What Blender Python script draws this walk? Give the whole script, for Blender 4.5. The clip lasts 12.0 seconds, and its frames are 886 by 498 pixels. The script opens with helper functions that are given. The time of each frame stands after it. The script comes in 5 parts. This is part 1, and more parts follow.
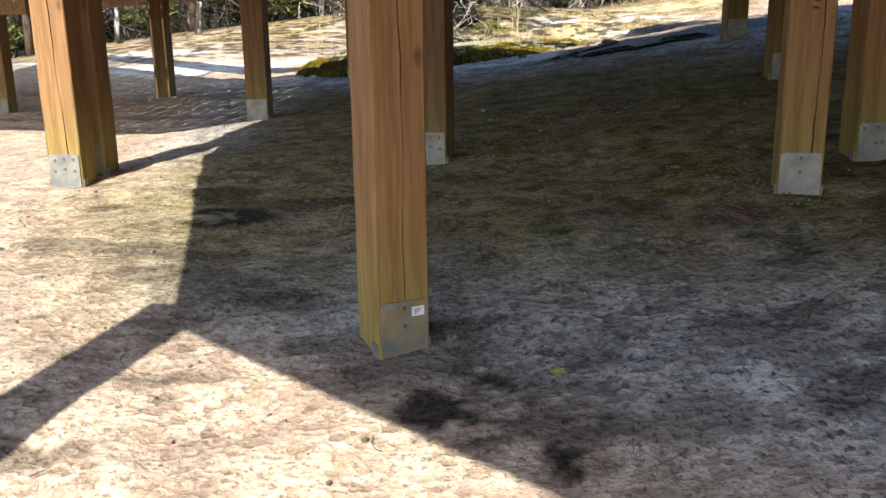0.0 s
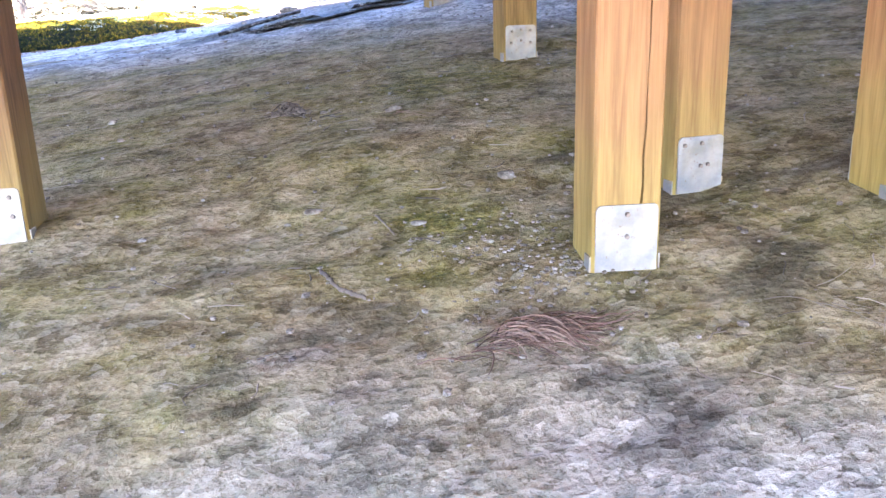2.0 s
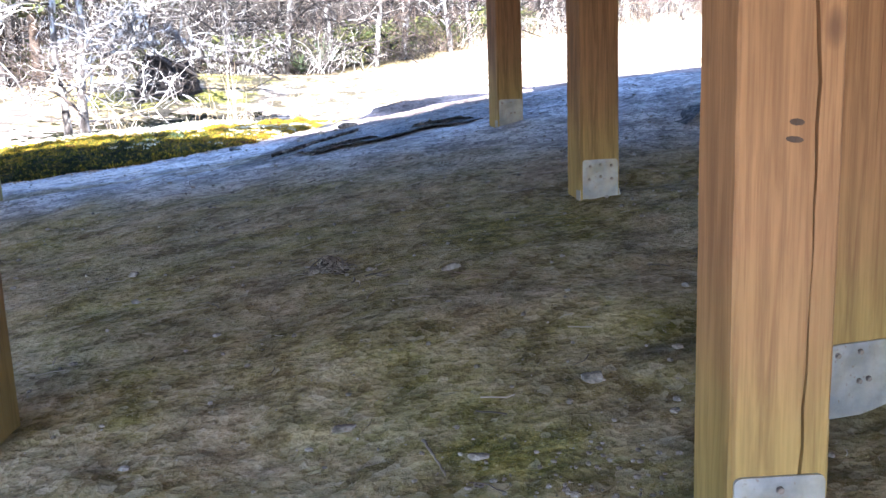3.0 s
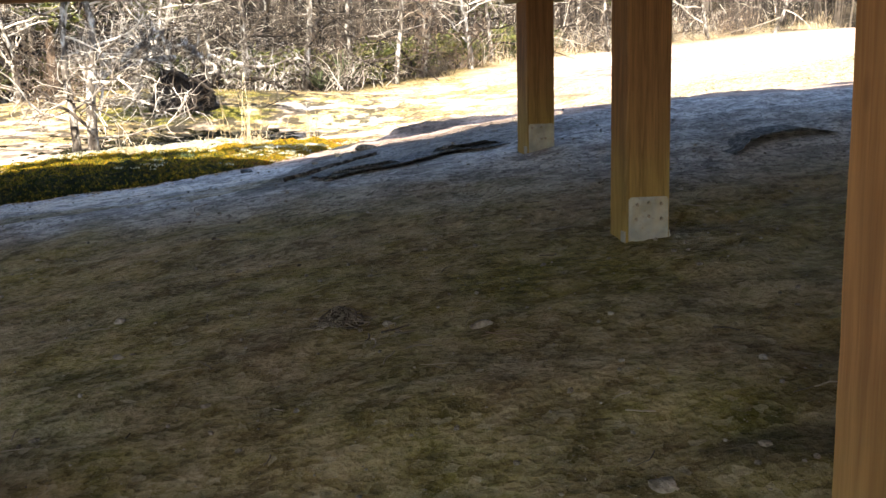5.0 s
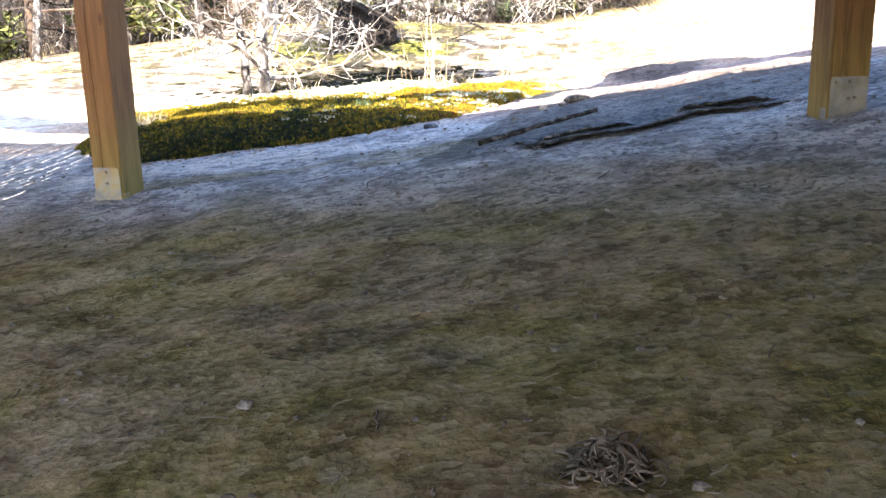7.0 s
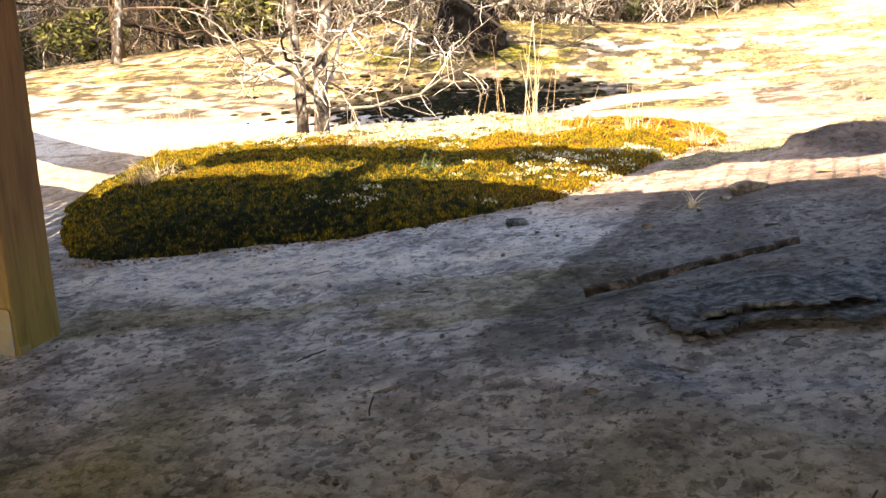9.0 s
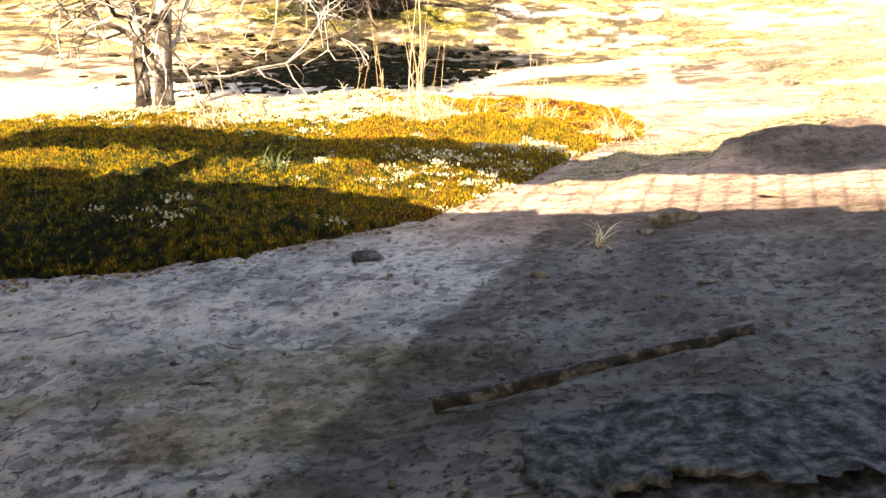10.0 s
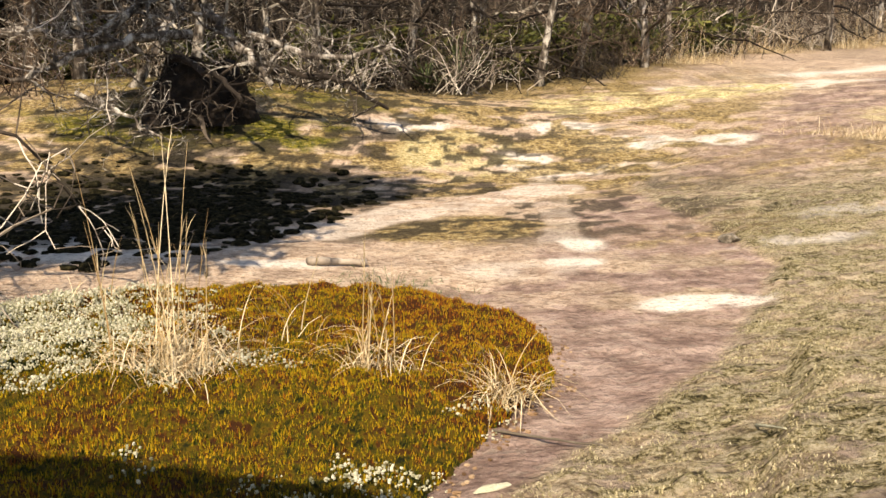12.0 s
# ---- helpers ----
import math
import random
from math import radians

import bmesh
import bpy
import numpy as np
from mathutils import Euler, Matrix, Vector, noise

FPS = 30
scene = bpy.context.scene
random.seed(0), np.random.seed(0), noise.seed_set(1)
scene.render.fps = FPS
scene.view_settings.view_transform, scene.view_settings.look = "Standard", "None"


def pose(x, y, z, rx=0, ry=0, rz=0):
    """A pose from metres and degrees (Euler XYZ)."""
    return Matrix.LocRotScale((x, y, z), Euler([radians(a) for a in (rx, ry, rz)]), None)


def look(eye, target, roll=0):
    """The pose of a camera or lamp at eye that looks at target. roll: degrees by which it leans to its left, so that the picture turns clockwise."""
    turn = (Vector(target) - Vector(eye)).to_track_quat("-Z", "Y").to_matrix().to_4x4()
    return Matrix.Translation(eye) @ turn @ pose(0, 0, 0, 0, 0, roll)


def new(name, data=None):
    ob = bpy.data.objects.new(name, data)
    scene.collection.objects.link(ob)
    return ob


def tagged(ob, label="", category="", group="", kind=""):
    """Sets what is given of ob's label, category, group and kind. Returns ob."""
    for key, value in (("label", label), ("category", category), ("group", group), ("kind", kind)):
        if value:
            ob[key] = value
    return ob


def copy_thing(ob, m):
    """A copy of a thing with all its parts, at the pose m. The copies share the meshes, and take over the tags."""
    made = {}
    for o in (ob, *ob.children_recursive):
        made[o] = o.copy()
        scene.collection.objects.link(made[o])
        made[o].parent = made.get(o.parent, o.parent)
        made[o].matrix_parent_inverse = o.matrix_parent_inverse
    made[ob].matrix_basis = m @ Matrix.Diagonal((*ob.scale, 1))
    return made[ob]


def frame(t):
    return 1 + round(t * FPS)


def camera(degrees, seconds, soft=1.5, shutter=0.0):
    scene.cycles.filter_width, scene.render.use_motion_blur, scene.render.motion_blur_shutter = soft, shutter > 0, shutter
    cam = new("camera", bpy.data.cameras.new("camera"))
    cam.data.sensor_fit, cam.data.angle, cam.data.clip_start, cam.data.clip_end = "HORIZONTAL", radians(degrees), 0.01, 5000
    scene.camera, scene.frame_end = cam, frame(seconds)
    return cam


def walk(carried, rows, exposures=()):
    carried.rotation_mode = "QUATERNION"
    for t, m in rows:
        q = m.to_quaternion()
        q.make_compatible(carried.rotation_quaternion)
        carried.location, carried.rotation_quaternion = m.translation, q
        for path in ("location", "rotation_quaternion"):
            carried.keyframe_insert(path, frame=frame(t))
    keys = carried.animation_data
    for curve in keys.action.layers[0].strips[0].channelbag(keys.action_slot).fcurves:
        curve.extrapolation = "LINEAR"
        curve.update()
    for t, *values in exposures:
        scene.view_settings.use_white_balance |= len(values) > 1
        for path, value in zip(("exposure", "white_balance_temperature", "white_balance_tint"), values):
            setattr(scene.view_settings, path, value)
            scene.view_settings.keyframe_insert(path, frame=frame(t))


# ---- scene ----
cam = camera(55.3, 12.0)
PATH = [
    (0, (0.353, -0.095, 1.226), (0.258, 1.846, 0.754), -0.8),
    (0.5, (0.286, 0.335, 1.178), (0.302, 2.276, 0.693), 0.4),
    (1, (0.401, 0.952, 1.137), (0.564, 2.872, 0.601), -1.5),
    (1.5, (0.508, 1.397, 1.184), (0.894, 3.253, 0.546), -2.9),
    (2, (0.642, 1.912, 1.28), (1.224, 3.74, 0.714), -1.7),
    (2.5, (0.823, 2.357, 1.39), (1.396, 4.22, 0.939), -2.3),
    (3, (0.873, 2.63, 1.467), (1.328, 4.545, 1.112), -2.2),
    (3.2, (0.834, 2.73, 1.483), (1.217, 4.667, 1.162), -1.2),
    (5, (0.945, 3.12, 1.517), (1.365, 5.05, 1.2), -1.5),
    (5.5, (0.982, 3.265, 1.523), (1.312, 5.207, 1.175), -2.7),
    (6, (0.884, 3.51, 1.483), (1.003, 5.457, 1.04), -1.6),
    (6.5, (0.8, 4.015, 1.577), (0.87, 5.961, 1.122), -1.3),
    (7, (0.874, 4.642, 1.606), (0.89, 6.588, 1.145), -1.4),
    (7.5, (0.768, 5.238, 1.714), (0.734, 7.183, 1.25), -1.1),
    (7.7, (0.762, 5.46, 1.764), (0.708, 7.405, 1.302), -0.8),
    (9.3, (1.117, 7.261, 1.945), (0.846, 9.175, 1.432), -1.2),
    (9.5, (1.164, 7.509, 1.925), (0.932, 9.417, 1.374), -1.2),
    (10, (1.216, 8.06, 1.956), (1.159, 9.975, 1.379), 1.4),
    (10.5, (1.285, 8.654, 1.991), (1.478, 10.592, 1.536), 1.8),
    (11, (1.323, 9.326, 1.997), (1.572, 11.279, 1.642), 0.2),
    (11.5, (1.41, 9.965, 2.067), (1.625, 11.927, 1.743), 0.3),
    (12, (1.552, 10.403, 2.242), (1.748, 12.358, 1.864), 2.1),
]
EXPOSURES = [
    (0, 1.35, 5950, 7),
    (0.5, 1.81, 5902.5, 7),
    (1, 2.85, 5655, 11),
    (1.5, 3.71, 6132.5, 14),
    (2, 4.50, 5360, 22),
    (2.5, 3.88, 5000, 18),
    (3.2, 3.16, 5098, 14),
    (4.8, 2.35, 6522, 9),
    (5.5, 2.39, 6350, 9),
    (6, 2.77, 6250, 7),
    (6.5, 3.26, 5850, 13),
    (7.7, 2.84, 6180.44, 14),
    (9.3, 2.35, 8400, 17),
    (10, 2.40, 8800, 17),
    (10.5, 1.60, 9100, 17),
    (11, 1.02, 8566.67, 15),
    (11.5, 0.83, 7783.33, 13),
    (12, 0.75, 7500, 13),
]
walk(cam, [(t, look(eye, target, roll)) for t, eye, target, roll in PATH], EXPOSURES)

# ---- world and sun ----
SUN_SHIFT = Vector((0.30, 0.94, -1.0))
world = bpy.data.worlds.new("sky")
scene.world = world
world.use_nodes = True
sky = world.node_tree.nodes.new("ShaderNodeTexSky")
sky.sky_type, sky.sun_disc = "NISHITA", False
sky.sun_elevation, sky.sun_rotation = radians(45.4), radians(197.5)
world.node_tree.nodes["Background"].inputs[1].default_value = 0.125
world.node_tree.links.new(sky.outputs[0], world.node_tree.nodes["Background"].inputs[0])
sun = new("sun", bpy.data.lights.new("sun", "SUN"))
sun.data.energy, sun.data.angle, sun.data.color = 4.8, radians(0.55), (1.0, 0.9, 0.76)
sun.matrix_world = look((-3.8, -12, 10), Vector((-3.8, -12, 10)) + SUN_SHIFT)

# ---- numeric noise and the shape of the rock ----


def lattice(i, j, seed):
    h = (i * 374761393 + j * 668265263 + seed * 974711) & 0xFFFFFFFF
    h = ((h ^ (h >> 13)) * 1274126177) & 0xFFFFFFFF
    return ((h ^ (h >> 16)) & 0xFFFF) / 65535.0


def grain(x, y, seed=0):
    """Smooth noise from 0 to 1."""
    i, j = np.floor(x).astype(np.int64), np.floor(y).astype(np.int64)
    u, v = x - i, y - j
    u, v = u * u * (3 - 2 * u), v * v * (3 - 2 * v)
    a, b = lattice(i, j, seed), lattice(i + 1, j, seed)
    c, d = lattice(i, j + 1, seed), lattice(i + 1, j + 1, seed)
    return (a * (1 - u) + b * u) * (1 - v) + (c * (1 - u) + d * u) * v


def fbm(x, y, seed=0, octaves=4):
    total, weight, amp = 0.0, 0.0, 1.0
    for k in range(octaves):
        total = total + amp * grain(x * 2.03 ** k + 17.3 * k, y * 2.03 ** k - 9.1 * k, seed + k)
        weight += amp
        amp *= 0.52
    return total / weight


def ramp(v, a, b):
    w = np.clip((v - a) / (b - a), 0, 1)
    return w * w * (3 - 2 * w)


PLANE = (0.288, 0.081, 0.067)
SWELLS = (
    (-4, 1, 0.111),
    (-4, 4, 0.169),
    (-4, 7, -0.122),
    (-4, 10, 0.117),
    (-4, 13, -0.301),
    (-1, 1, -0.265),
    (-1, 4, -0.049),
    (-1, 7, -0.041),
    (-1, 10, -0.121),
    (-1, 13, 0.263),
    (2, 1, -0.386),
    (2, 4, -0.015),
    (2, 7, -0.013),
    (2, 10, 0.070),
    (2, 13, -0.130),
    (5, 1, -0.094),
    (5, 4, -0.033),
    (5, 7, -0.190),
    (5, 10, 0.366),
    (5, 13, -0.163),
)
BROAD = (
    (-7, 17, 0.099),
    (-7, 23, 0.345),
    (-7, 30, 0.025),
    (0, 17, -0.296),
    (0, 23, 0.051),
    (0, 30, -0.161),
    (7, 17, -0.223),
    (7, 23, -0.076),
    (7, 30, 0.155),
    (10, 6, 0.226),
    (-10, 8, -0.062),
    (0, -8, -0.172),
)


def turf_edge(x, y):
    """Above zero to the right of the line where the matted turf begins."""
    return x - 1.95 - 0.75 * np.clip(y - 12.35, -1, 3) + 0.3 * (fbm(x * 1.6, y * 1.6, 40) - 0.5)


def bedrock(x, y):
    z = PLANE[0] + PLANE[1] * np.clip(x, -25, 25) + PLANE[2] * np.clip(y, -15, 60)
    for a, b, h in SWELLS:
        z = z + h * np.exp(-((x - a) ** 2 + (y - b) ** 2) / 9.0)
    for a, b, h in BROAD:
        z = z + h * np.exp(-((x - a) ** 2 + (y - b) ** 2) / 36.0)
    z = z + 0.17 * np.exp(-((x - 3.4) ** 2 + (y - 11.9) ** 2) / 2.56)
    # unseen climb beside the walk, added to cut the light under the deck
    z = z + np.clip(0.13 * (x - 5), 0, 0.75) * (1 - ramp(y, 5, 9))
    # the hollow beyond the moss, and the rise under the edge of the woods
    z = z - 0.30 * np.exp(-((x - 3) ** 2 / 40 + (y - 19.8) ** 2 / 9))
    z = z + 0.5 * np.exp(-((x + 1) ** 2 / 14 + (y - 22.6) ** 2 / 4.5))
    return z


def terrain(x, y):
    """Height of the ground."""
    z = bedrock(x, y)
    near = np.exp(-np.maximum(0, np.hypot(x - 1.5, y - 9) - 14) / 6)
    warp = 1.2 * fbm(x * 0.5, y * 0.5, 3)
    z = z + near * (0.07 * (fbm(x * 0.55, y * 0.9 + warp, 11) - 0.5) + 0.03 * (fbm(x * 2.2, y * 3.4 + warp, 12, 3) - 0.5))
    z = z + near * 0.02 * (fbm(x * 5, y * 7 + warp, 13, 2) - 0.5)
    # thin exfoliated sheets with a low broken edge
    sheets = np.floor(4.2 * fbm(x * 0.42 + 5, y * 0.75 + 3, 31) + 0.22 * fbm(x * 6, y * 6, 33))
    z = z + near * 0.012 * sheets
    # matted turf: ripples across the slope, and the swollen rim of the bulge
    t = ramp(turf_edge(x, y), 0.0, 0.12) * ramp(y, 11.2, 11.8) * (1 - ramp(y, 19, 23))
    ripple = 0.4 * np.abs(2 * fbm(x * 5 + 2 * fbm(x * 2, y * 2, 54), y * 12, 53, 2) - 1) + 0.3 * fbm(x * 9, y * 14, 52, 1) + 0.4 * fbm(x * 2.5, y * 3.5, 51, 2)
    z = z + t * (0.03 + 0.085 * (ripple - 0.5))
    rim = ramp(x - 2.55 - 0.6 * (y - 12.26) - 0.2 * (fbm(x * 2, y * 2, 61) - 0.5), 0.0, 0.1) * ramp(y, 11.55, 11.85) * (1 - ramp(y, 13.6, 14.4)) * (1 - ramp(x, 3.6, 4.8))
    lump = 0.07 * rim * (fbm(x * 4, y * 4, 63, 2) - 0.4)
    return z + 0.07 * rim + 0.6 * lump


def table(x0, x1, y0, y1, h):
    xs, ys = np.arange(x0, x1, h), np.arange(y0, y1, h)
    return x0, y0, h, terrain(*np.meshgrid(xs, ys)).tolist()


NEAR, FAR = table(-3.6, 5.2, 0.0, 16.5, 0.03), table(-45, 55, -12, 85, 0.5)


def gz(x, y):
    """Height of the ground at one place, read from a table."""
    x0, y0, h, rows = NEAR if -3.5 < x < 5.1 and 0.1 < y < 16.4 else FAR
    u, v = (x - x0) / h, (y - y0) / h
    i, j = int(u), int(v)
    u, v = u - i, v - j
    a, b = rows[j], rows[j + 1]
    return (a[i] * (1 - u) + a[i + 1] * u) * (1 - v) + (b[i] * (1 - u) + b[i + 1] * u) * v


# ---- materials ----


class Mat:
    """A short way to wire a procedural material."""

    def __init__(self, name, rough=0.8, metal=0.0, spec=0.3):
        self.m = bpy.data.materials.new(name)
        self.m.use_nodes = True
        self.t = self.m.node_tree
        self.b = self.t.nodes["Principled BSDF"]
        self.b.inputs["Roughness"].default_value = rough
        self.b.inputs["Metallic"].default_value = metal
        self.b.inputs["Specular IOR Level"].default_value = spec
        self.co = self.t.nodes.new("ShaderNodeTexCoord").outputs["Object"]

    def node(self, kind, **values):
        n = self.t.nodes.new(kind)
        for k, v in values.items():
            n.inputs[k].default_value = v
        return n

    def link(self, a, b):
        self.t.links.new(a, b)

    def map(self, scale, rot=(0, 0, 0), src=None):
        n = self.t.nodes.new("ShaderNodeMapping")
        n.inputs["Scale"].default_value = scale
        n.inputs["Rotation"].default_value = rot
        self.link(src or self.co, n.inputs["Vector"])
        return n.outputs[0]

    def noise(self, scale, detail=4.0, rough=0.6, vec=None, distortion=0.0):
        n = self.node("ShaderNodeTexNoise", Scale=scale, Detail=detail, Roughness=rough, Distortion=distortion)
        self.link(vec or self.co, n.inputs["Vector"])
        return n.outputs["Fac"]

    def cells(self, scale, vec=None, feature="F1"):
        n = self.node("ShaderNodeTexVoronoi", Scale=scale)
        n.feature = feature
        self.link(vec or self.co, n.inputs["Vector"])
        return n.outputs["Distance"]

    def ramp(self, fac, *stops):
        n = self.t.nodes.new("ShaderNodeValToRGB")
        e = n.color_ramp.elements
        while len(e) < len(stops):
            e.new(0.5)
        for s, (p, c) in zip(e, stops):
            s.position = p
            s.color = (*c, 1) if isinstance(c, tuple) else (c, c, c, 1)
        self.link(fac, n.inputs["Fac"])
        return n.outputs["Color"]

    def mix(self, fac, a, b, how="MIX"):
        n = self.t.nodes.new("ShaderNodeMix")
        n.data_type, n.blend_type = "RGBA", how
        for sock, v in ((n.inputs[0], fac), (n.inputs[6], a), (n.inputs[7], b)):
            if isinstance(v, (int, float)):
                sock.default_value = v
            elif isinstance(v, tuple):
                sock.default_value = (*v, 1)
            else:
                self.link(v, sock)
        return n.outputs[2]

    def math(self, op, a, b=0.0):
        n = self.t.nodes.new("ShaderNodeMath")
        n.operation = op
        for sock, v in zip(n.inputs, (a, b)):
            if isinstance(v, (int, float)):
                sock.default_value = v
            else:
                self.link(v, sock)
        return n.outputs[0]

    def attr(self, name):
        n = self.t.nodes.new("ShaderNodeAttribute")
        n.attribute_name = name
        s = self.t.nodes.new("ShaderNodeSeparateColor")
        self.link(n.outputs["Color"], s.inputs[0])
        return s.outputs

    def random(self, island=False):
        if island:
            return self.t.nodes.new("ShaderNodeNewGeometry").outputs["Random Per Island"]
        return self.t.nodes.new("ShaderNodeObjectInfo").outputs["Random"]

    def done(self, color, bump=None, strength=0.4, distance=0.01, rough=None):
        if isinstance(color, tuple):
            self.b.inputs["Base Color"].default_value = (*color, 1)
        else:
            self.link(color, self.b.inputs["Base Color"])
        if bump is not None:
            n = self.node("ShaderNodeBump", Strength=strength, Distance=distance)
            self.link(bump, n.inputs["Height"])
            self.link(n.outputs[0], self.b.inputs["Normal"])
        if rough is not None:
            self.link(rough, self.b.inputs["Roughness"])
        return self.m


def rock_material():
    m = Mat("weathered_granite", 0.95, spec=0.06)
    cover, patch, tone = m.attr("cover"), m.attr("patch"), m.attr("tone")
    flat = m.map((1, 1.25, 1))
    mid, fine = m.noise(5, 6, 0.7, flat), m.noise(34, 6, 0.74)
    chip = m.node("ShaderNodeTexVoronoi", Scale=26.0)
    jig = m.t.nodes.new("ShaderNodeVectorMath")
    jig.operation = "ADD"
    wob = m.node("ShaderNodeTexNoise", Scale=24.0, Detail=3.0)
    m.link(m.co, wob.inputs["Vector"])
    half = m.t.nodes.new("ShaderNodeVectorMath")
    half.operation = "SCALE"
    half.inputs["Scale"].default_value = 0.05
    m.link(wob.outputs["Color"], half.inputs[0])
    m.link(m.map((1, 1.3, 0.3)), jig.inputs[0])
    m.link(half.outputs[0], jig.inputs[1])
    m.link(jig.outputs[0], chip.inputs["Vector"])
    flake = m.t.nodes.new("ShaderNodeSeparateColor")
    m.link(chip.outputs["Color"], flake.inputs[0])
    flake = flake.outputs[0]
    tiny = m.noise(130, 4, 0.7, m.map((1, 1.5, 1)))
    chips = chip.outputs["Distance"]
    pits = m.ramp(fine, (0.38, 0.0), (0.47, 1.0))
    crust = m.ramp(m.math("ADD", m.math("MULTIPLY", m.noise(9, 6, 0.75), 0.75), m.math("MULTIPLY", flake, 0.25)), (0.47, 0.0), (0.56, 1.0))
    blot = m.ramp(m.noise(2.6, 6, 0.72, flat), (0.43, 0.0), (0.55, 1.0))
    grey = m.ramp(mid, (0.38, (0.195, 0.188, 0.187)), (0.5, (0.34, 0.33, 0.325)), (0.62, (0.48, 0.467, 0.455)))
    grey = m.mix(m.math("MULTIPLY", crust, 0.75), grey, (0.57, 0.54, 0.5))
    grey = m.mix(blot, m.mix(0.6, grey, (0.13, 0.125, 0.12)), grey)
    grey = m.mix(pits, (0.09, 0.085, 0.08), grey)
    # tan: tint of this granite for sunlit ground; grey serves the shaded ground
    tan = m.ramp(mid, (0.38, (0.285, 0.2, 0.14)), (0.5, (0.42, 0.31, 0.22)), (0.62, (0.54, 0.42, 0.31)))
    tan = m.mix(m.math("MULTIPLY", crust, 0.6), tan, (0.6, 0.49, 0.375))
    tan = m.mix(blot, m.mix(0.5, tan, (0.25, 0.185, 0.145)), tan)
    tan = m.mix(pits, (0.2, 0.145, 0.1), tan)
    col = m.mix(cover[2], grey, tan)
    olive = m.ramp(mid, (0.38, (0.07, 0.066, 0.01)), (0.5, (0.165, 0.145, 0.033)), (0.62, (0.28, 0.24, 0.09)))
    brown = m.ramp(mid, (0.38, (0.12, 0.082, 0.042)), (0.5, (0.225, 0.163, 0.093)), (0.62, (0.35, 0.272, 0.178)))
    film = m.mix(m.ramp(m.noise(1.7, 5, 0.65), (0.36, 0.1), (0.68, 0.9)), olive, brown)
    film = m.mix(blot, m.mix(0.22, film, (0.08, 0.075, 0.035)), film)
    film = m.mix(pits, m.mix(0.5, film, (0.035, 0.032, 0.015)), film)
    film = m.mix(m.math("MULTIPLY", crust, 0.5), film, m.mix(0.5, film, (0.36, 0.3, 0.19)))
    col = m.mix(cover[0], col, film)
    worn = m.ramp(mid, (0.38, (0.16, 0.108, 0.088)), (0.5, (0.27, 0.19, 0.155)), (0.62, (0.39, 0.295, 0.245)))
    worn = m.mix(pits, m.mix(0.5, worn, (0.06, 0.045, 0.035)), worn)
    col = m.mix(tone[0], col, worn)
    tuft = m.math("ADD", m.math("MULTIPLY", m.noise(13, 3, 0.6, m.map((1.0, 1.7, 1.0))), 0.4), m.math("MULTIPLY", m.noise(60, 5, 0.75), 0.6))
    turf = m.ramp(tuft, (0.41, (0.035, 0.03, 0.012)), (0.47, (0.2, 0.168, 0.075)), (0.51, (0.44, 0.372, 0.21)), (0.57, (0.64, 0.56, 0.38)))
    bald = m.ramp(m.noise(8, 5, 0.65, m.map((1.0, 1.8, 0.5))), (0.54, 0.0), (0.6, 0.75))
    turf = m.mix(bald, turf, m.mix(pits, (0.24, 0.17, 0.125), (0.46, 0.36, 0.29)))
    col = m.mix(cover[1], col, turf)
    pale = m.mix(pits, (0.36, 0.31, 0.26), (0.66, 0.6, 0.52))
    col = m.mix(patch[0], col, pale)
    litter = m.ramp(m.noise(16, 6, 0.8), (0.38, (0.03, 0.022, 0.01)), (0.48, (0.17, 0.115, 0.04)), (0.56, (0.33, 0.25, 0.1)), (0.66, (0.5, 0.42, 0.24)))
    col = m.mix(patch[1], col, litter)
    straw = m.ramp(m.noise(22, 6, 0.8), (0.36, (0.12, 0.09, 0.035)), (0.47, (0.4, 0.33, 0.15)), (0.6, (0.7, 0.62, 0.36)))
    col = m.mix(tone[1], col, straw)
    sward = m.ramp(m.noise(18, 6, 0.8), (0.36, (0.014, 0.018, 0.003)), (0.48, (0.08, 0.08, 0.012)), (0.58, (0.2, 0.165, 0.03)), (0.68, (0.34, 0.27, 0.08)))
    col = m.mix(tone[2], col, sward)
    col = m.mix(m.ramp(tiny, (0.61, 0.0), (0.66, 0.6)), col, m.mix(0.5, col, (0.6, 0.57, 0.5)))
    col = m.mix(m.ramp(flake, (0.94, 0.0), (0.955, 0.16)), col, (0.46, 0.42, 0.33))
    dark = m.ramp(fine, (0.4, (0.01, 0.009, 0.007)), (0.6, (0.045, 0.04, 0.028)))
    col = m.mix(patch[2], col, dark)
    col = m.mix(m.math("MULTIPLY", m.ramp(flake, (0.0, 1.0), (0.3, 0.0)), 0.4), col, m.mix(0.75, col, (0.03, 0.027, 0.022)))
    h = m.math("ADD", m.math("MULTIPLY", mid, 0.9), m.math("ADD", m.math("MULTIPLY", fine, 0.4), m.math("ADD", m.math("MULTIPLY", m.math("ADD", chips, flake), 0.34), m.math("MULTIPLY", m.math("MULTIPLY", tuft, cover[1]), 3.0))))
    return m.done(col, h, 1.0, 0.024)


